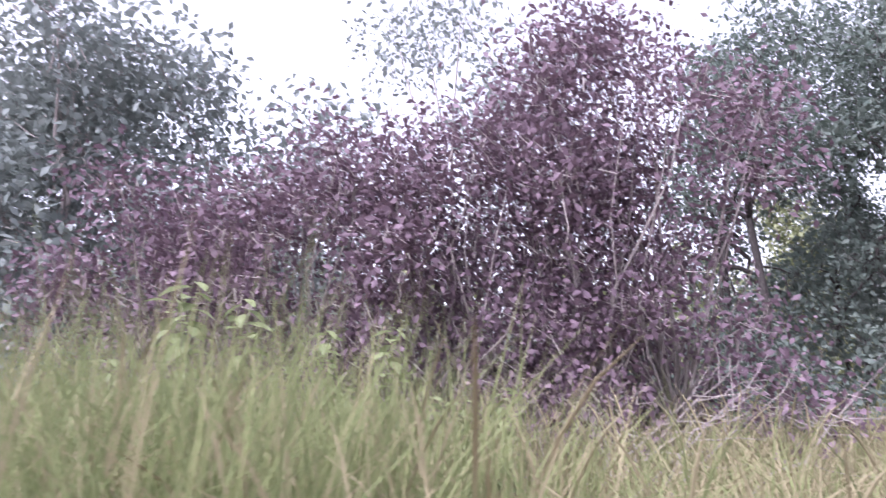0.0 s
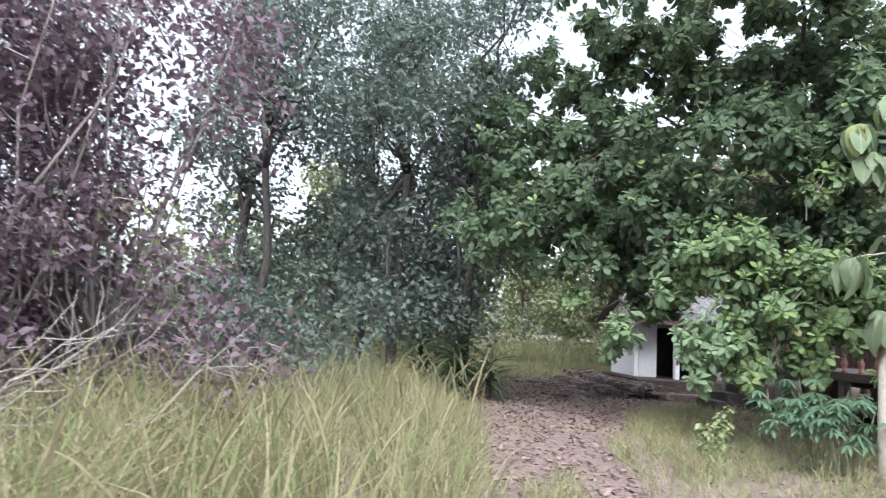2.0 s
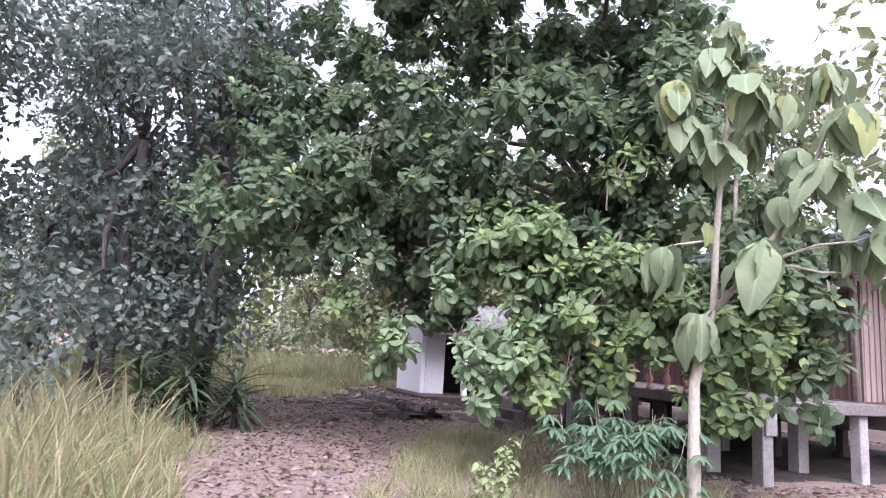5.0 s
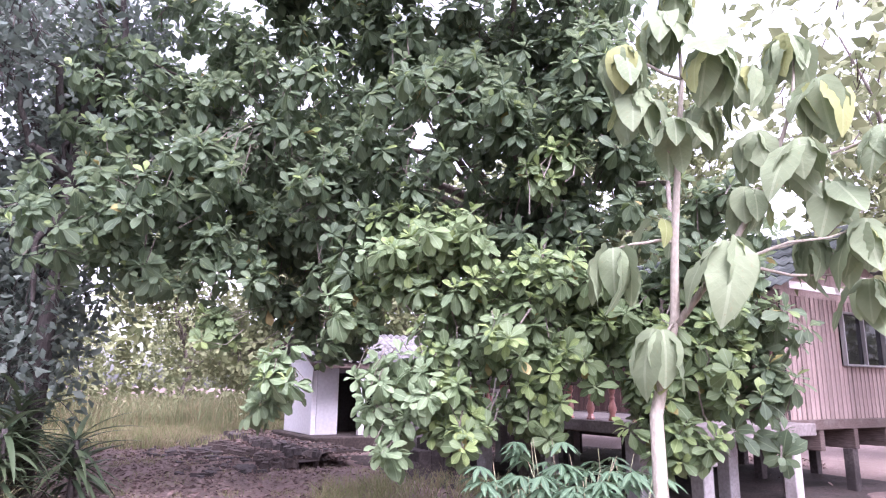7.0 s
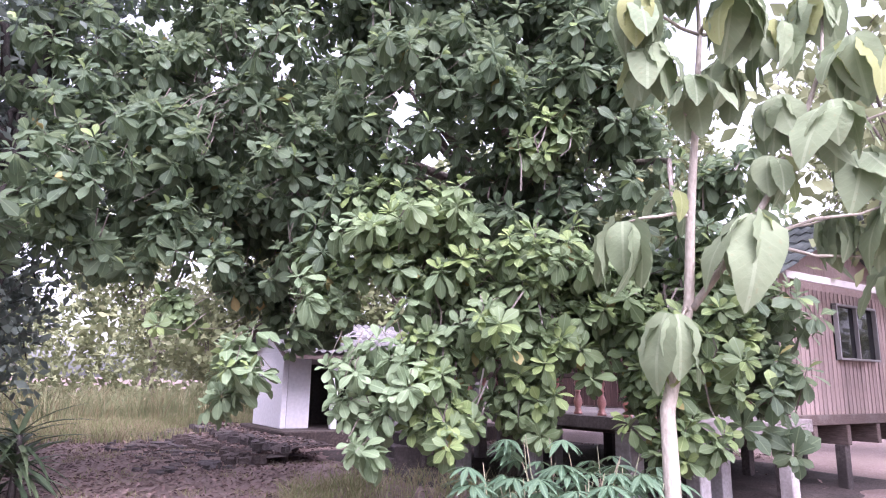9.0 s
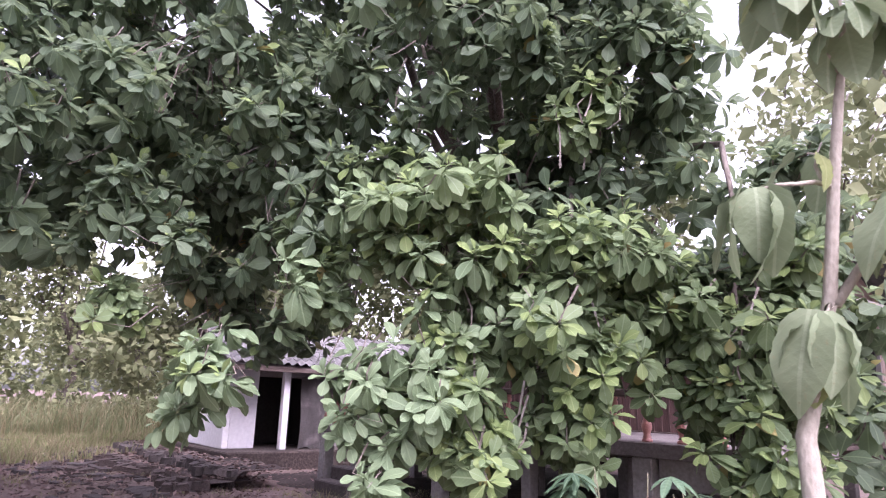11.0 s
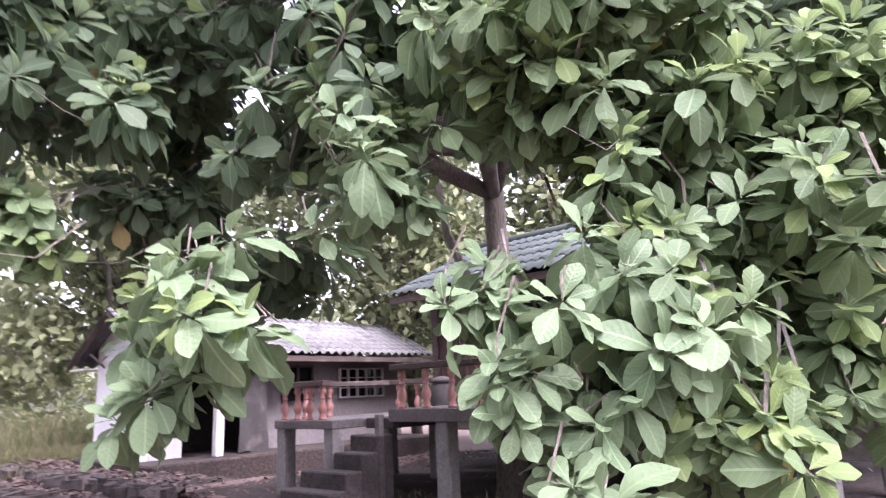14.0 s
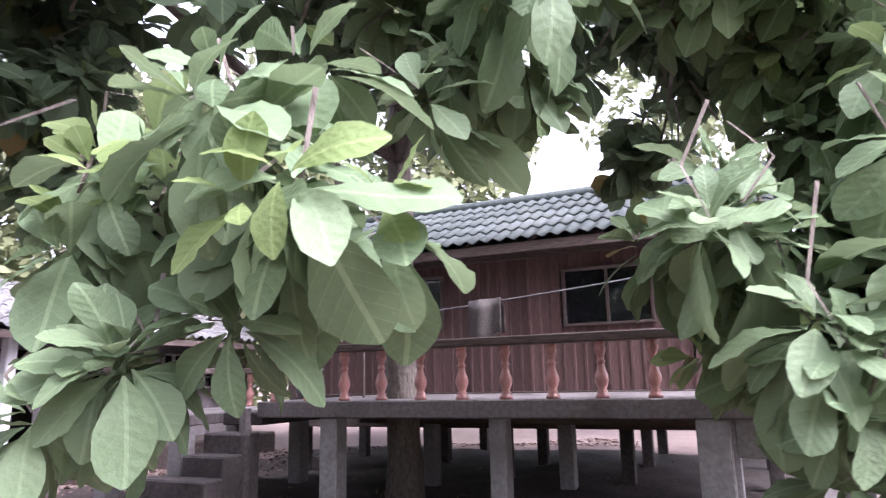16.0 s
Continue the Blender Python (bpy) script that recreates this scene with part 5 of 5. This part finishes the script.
def dracaena(x, y, h, seed):
    z = float(ground_z(x, y))
    root = empty("strap_leaf_plant", Matrix.Translation((x, y, z)), "dark plant with a tuft of long strap leaves", "plant", "strap-leaved plants")
    part("stem", tube([(0, 0, -0.1), (0.03, 0.02, h * 0.5), (0, 0, h)], [0.05, 0.045, 0.04], 7), DARK_BARK, root, smooth=True)
    n = 90
    a = rng.uniform(0, 6.28, n)
    d = np.stack([np.cos(a), np.sin(a), rng.uniform(-0.3, 1.6, n)], -1)
    o = np.stack([np.zeros(n), np.zeros(n), rng.uniform(0.25 * h, h, n)], -1)
    me = many("leaves", blade((0.02, 0.045, 0.05, 0.045, 0.03, 0.004), 0.4, 0.55), frames_for(d, np.array([0, 0, 1.0]) + np.zeros((n, 3))), o, rng.uniform(0.5, 0.85, n), (STRAP,))
    stuff("leaves", me, root)


for k, (x, y, h) in enumerate(((10.6, 11.6, 1.0), (11.0, 12.0, 1.3), (11.6, 11.6, 0.8), (10.2, 12.3, 1.1))):
    dracaena(x, y, h, 600 + k)


def weed(x, y, h, size, seed):
    z = float(ground_z(x, y))
    root = empty("leafy_weed", Matrix.Translation((x, y, z)), "tall weed with broad pale green leaves", "weed", "weeds in the grass")
    r = random.Random(seed)
    part("stem", tube(wander((0, 0, -0.1), (r.uniform(-0.1, 0.1), r.uniform(-0.1, 0.1), h), 5, 0.05, seed), [0.012, 0.011, 0.01, 0.008, 0.006, 0.003], 5), CASSAVA_STEM, root, smooth=True)
    n = 40
    a = np.arange(n) * 2.4
    hh = np.linspace(0.25 * h, h, n)
    d = np.stack([np.cos(a), np.sin(a), rng.uniform(-0.5, 0.4, n)], -1)
    o = np.stack([np.zeros(n), np.zeros(n), hh], -1)
    me = many("leaves", LEAF_OVAL, frames_for(d, np.array([0, 0, 1.0]) + rng.normal(0, 0.2, (n, 3))), o, size * rng.uniform(0.7, 1.2, n), (WEED,))
    stuff("leaves", me, root)


WEED = foliage("weed_leaf", (0.16, 0.20, 0.09), (0.27, 0.31, 0.15), vein=(0.3, 0.34, 0.2))
for k, (x, y, h, s) in enumerate(((-1.75, 4.6, 2.05, 0.2), (-1.45, 4.8, 1.95, 0.18), (-2.0, 4.9, 1.95, 0.18), (-0.9, 5.2, 1.75, 0.16), (-0.4, 5.4, 1.8, 0.15), (0.2, 5.8, 1.2, 0.15), (-2.6, 5.2, 1.3, 0.16), (-1.3, 5.3, 1.45, 0.17), (-0.7, 5.0, 1.3, 0.16), (-2.2, 4.4, 1.5, 0.17), (-0.1, 5.0, 1.25, 0.15), (0.6, 6.2, 1.3, 0.15),
                                  (9.3, 4.9, 0.6, 0.09), (9.7, 5.0, 0.7, 0.09), (10.2, 5.2, 0.75, 0.1), (10.5, 5.5, 0.6, 0.1), (9.9, 5.4, 0.5, 0.09))):
    weed(x, y, h, s, 700 + k)


def fallen_branches():
    r = random.Random(9)
    for k in range(7):
        x, y = 2.0 + r.uniform(-1.0, 0.9), 6.5 + r.uniform(-0.4, 0.7)
        root = empty("dead_branch", Matrix.Translation((x, y, float(ground_z(x, y)))), "bare pale dead branch leaning in the grass", "branch", "dead branches")
        a = r.uniform(-0.7, 0.9)
        e = Vector((1.7 * math.cos(a), 0.7 * math.sin(a), r.uniform(1.0, 1.7)))
        pts = wander((0, 0, 0.0), e, 6, 0.12, 800 + k)
        part("stem", tube(pts, [0.013, 0.012, 0.01, 0.008, 0.007, 0.005, 0.002], 5), TWIG, root, smooth=True)
        for m in range(4):
            s = pts[2 + m % 4]
            q = s + Vector((r.uniform(-0.1, 0.7), r.uniform(-0.4, 0.4), r.uniform(-0.15, 0.5)))
            part("twig", tube(wander(s, q, 3, 0.05, 900 + 10 * k + m), [0.006, 0.005, 0.004, 0.002], 4), TWIG, root)


fallen_branches()


# ---- things on the terrace ----
def washing_line():
    root = empty("washing_line", HOUSE, "sagging wire strung along the house front", "wire")
    pts = [(-0.2, 1.3, 2.0), (1.2, 1.3, 2.1), (2.6, 1.3, 2.22), (4.6, 1.3, 2.42)]
    part("wire", tube(pts, [0.008] * 4, 5), METAL, root)
    for x, z in ((-0.2, 2.0), (4.6, 2.42)):
        part("prop", tube([(x, 1.3, FLOOR), (x, 1.3, z + 0.02)], [0.018, 0.016], 6), BEAM, root, "thin wooden prop")
    b = bmesh.new()
    n, m = 14, 8
    grid = []
    for i in range(n + 1):
        u = i / n
        row = []
        for j in range(m + 1):
            w = j / m
            y = 1.3 + 0.03 * math.sin(9 * u + 2 * w) + (0.02 if w < 0.5 else -0.02)
            z = 2.145 - abs(w - 0.5) * (0.9 + 0.12 * math.sin(5 * u))
            row.append(b.verts.new((1.25 + 0.42 * u, y + (0.03 if j < m / 2 else -0.03), z + 0.02 * u)))
        grid.append(row)
    for i in range(n):
        for j in range(m):
            b.faces.new((grid[i][j], grid[i + 1][j], grid[i + 1][j + 1], grid[i][j + 1]))
    ob = part("hanging_rag", b, RAG, None, smooth=True)
    ob.matrix_world = HOUSE
    ob.modifiers.new("thickness", "SOLIDIFY").thickness = 0.006
    tagged(ob, "grey worn rag hung over the wire", "rag")


washing_line()


def landing_clutter():
    m = HOUSE @ pose(-1.35, 0.15, 0.94)
    box = empty("bundle", m @ pose(0.25, 1.3, 0), "dark bundle with a grey plastic lid on the landing", "bundle")
    part("sack", lathe([(0.1, 0.0), (0.17, 0.04), (0.19, 0.2), (0.17, 0.38), (0.12, 0.46)], 10), CLOTH, box, smooth=True)
    part("lid", lathe([(0.16, 0.462), (0.15, 0.5), (0.09, 0.54), (0.02, 0.55)], 12), RAG, box, "grey plastic lid", smooth=True)
    m = WHITE_HOUSE @ pose(0.45, 1.55, 0.3)
    roll = empty("dark_cloth", m, "dark cloth hanging in the porch beside the column", "cloth")
    b = bmesh.new()
    n, k = 8, 8
    grid = [[b.verts.new((0.05 * math.sin(5 * j / k + i), 0.62 * i / n, 1.55 * j / k + 0.05 * math.sin(6 * i / n))) for j in range(k + 1)] for i in range(n + 1)]
    for i in range(n):
        for j in range(k):
            b.faces.new((grid[i][j], grid[i + 1][j], grid[i + 1][j + 1], grid[i][j + 1]))
    part("sheet", b, CLOTH, roll, smooth=True)
    part("cord", tube([(0, -0.3, 1.6), (0, 0.31, 1.58), (0, 0.9, 1.62)], [0.008] * 3, 5), METAL, roll)


landing_clutter()
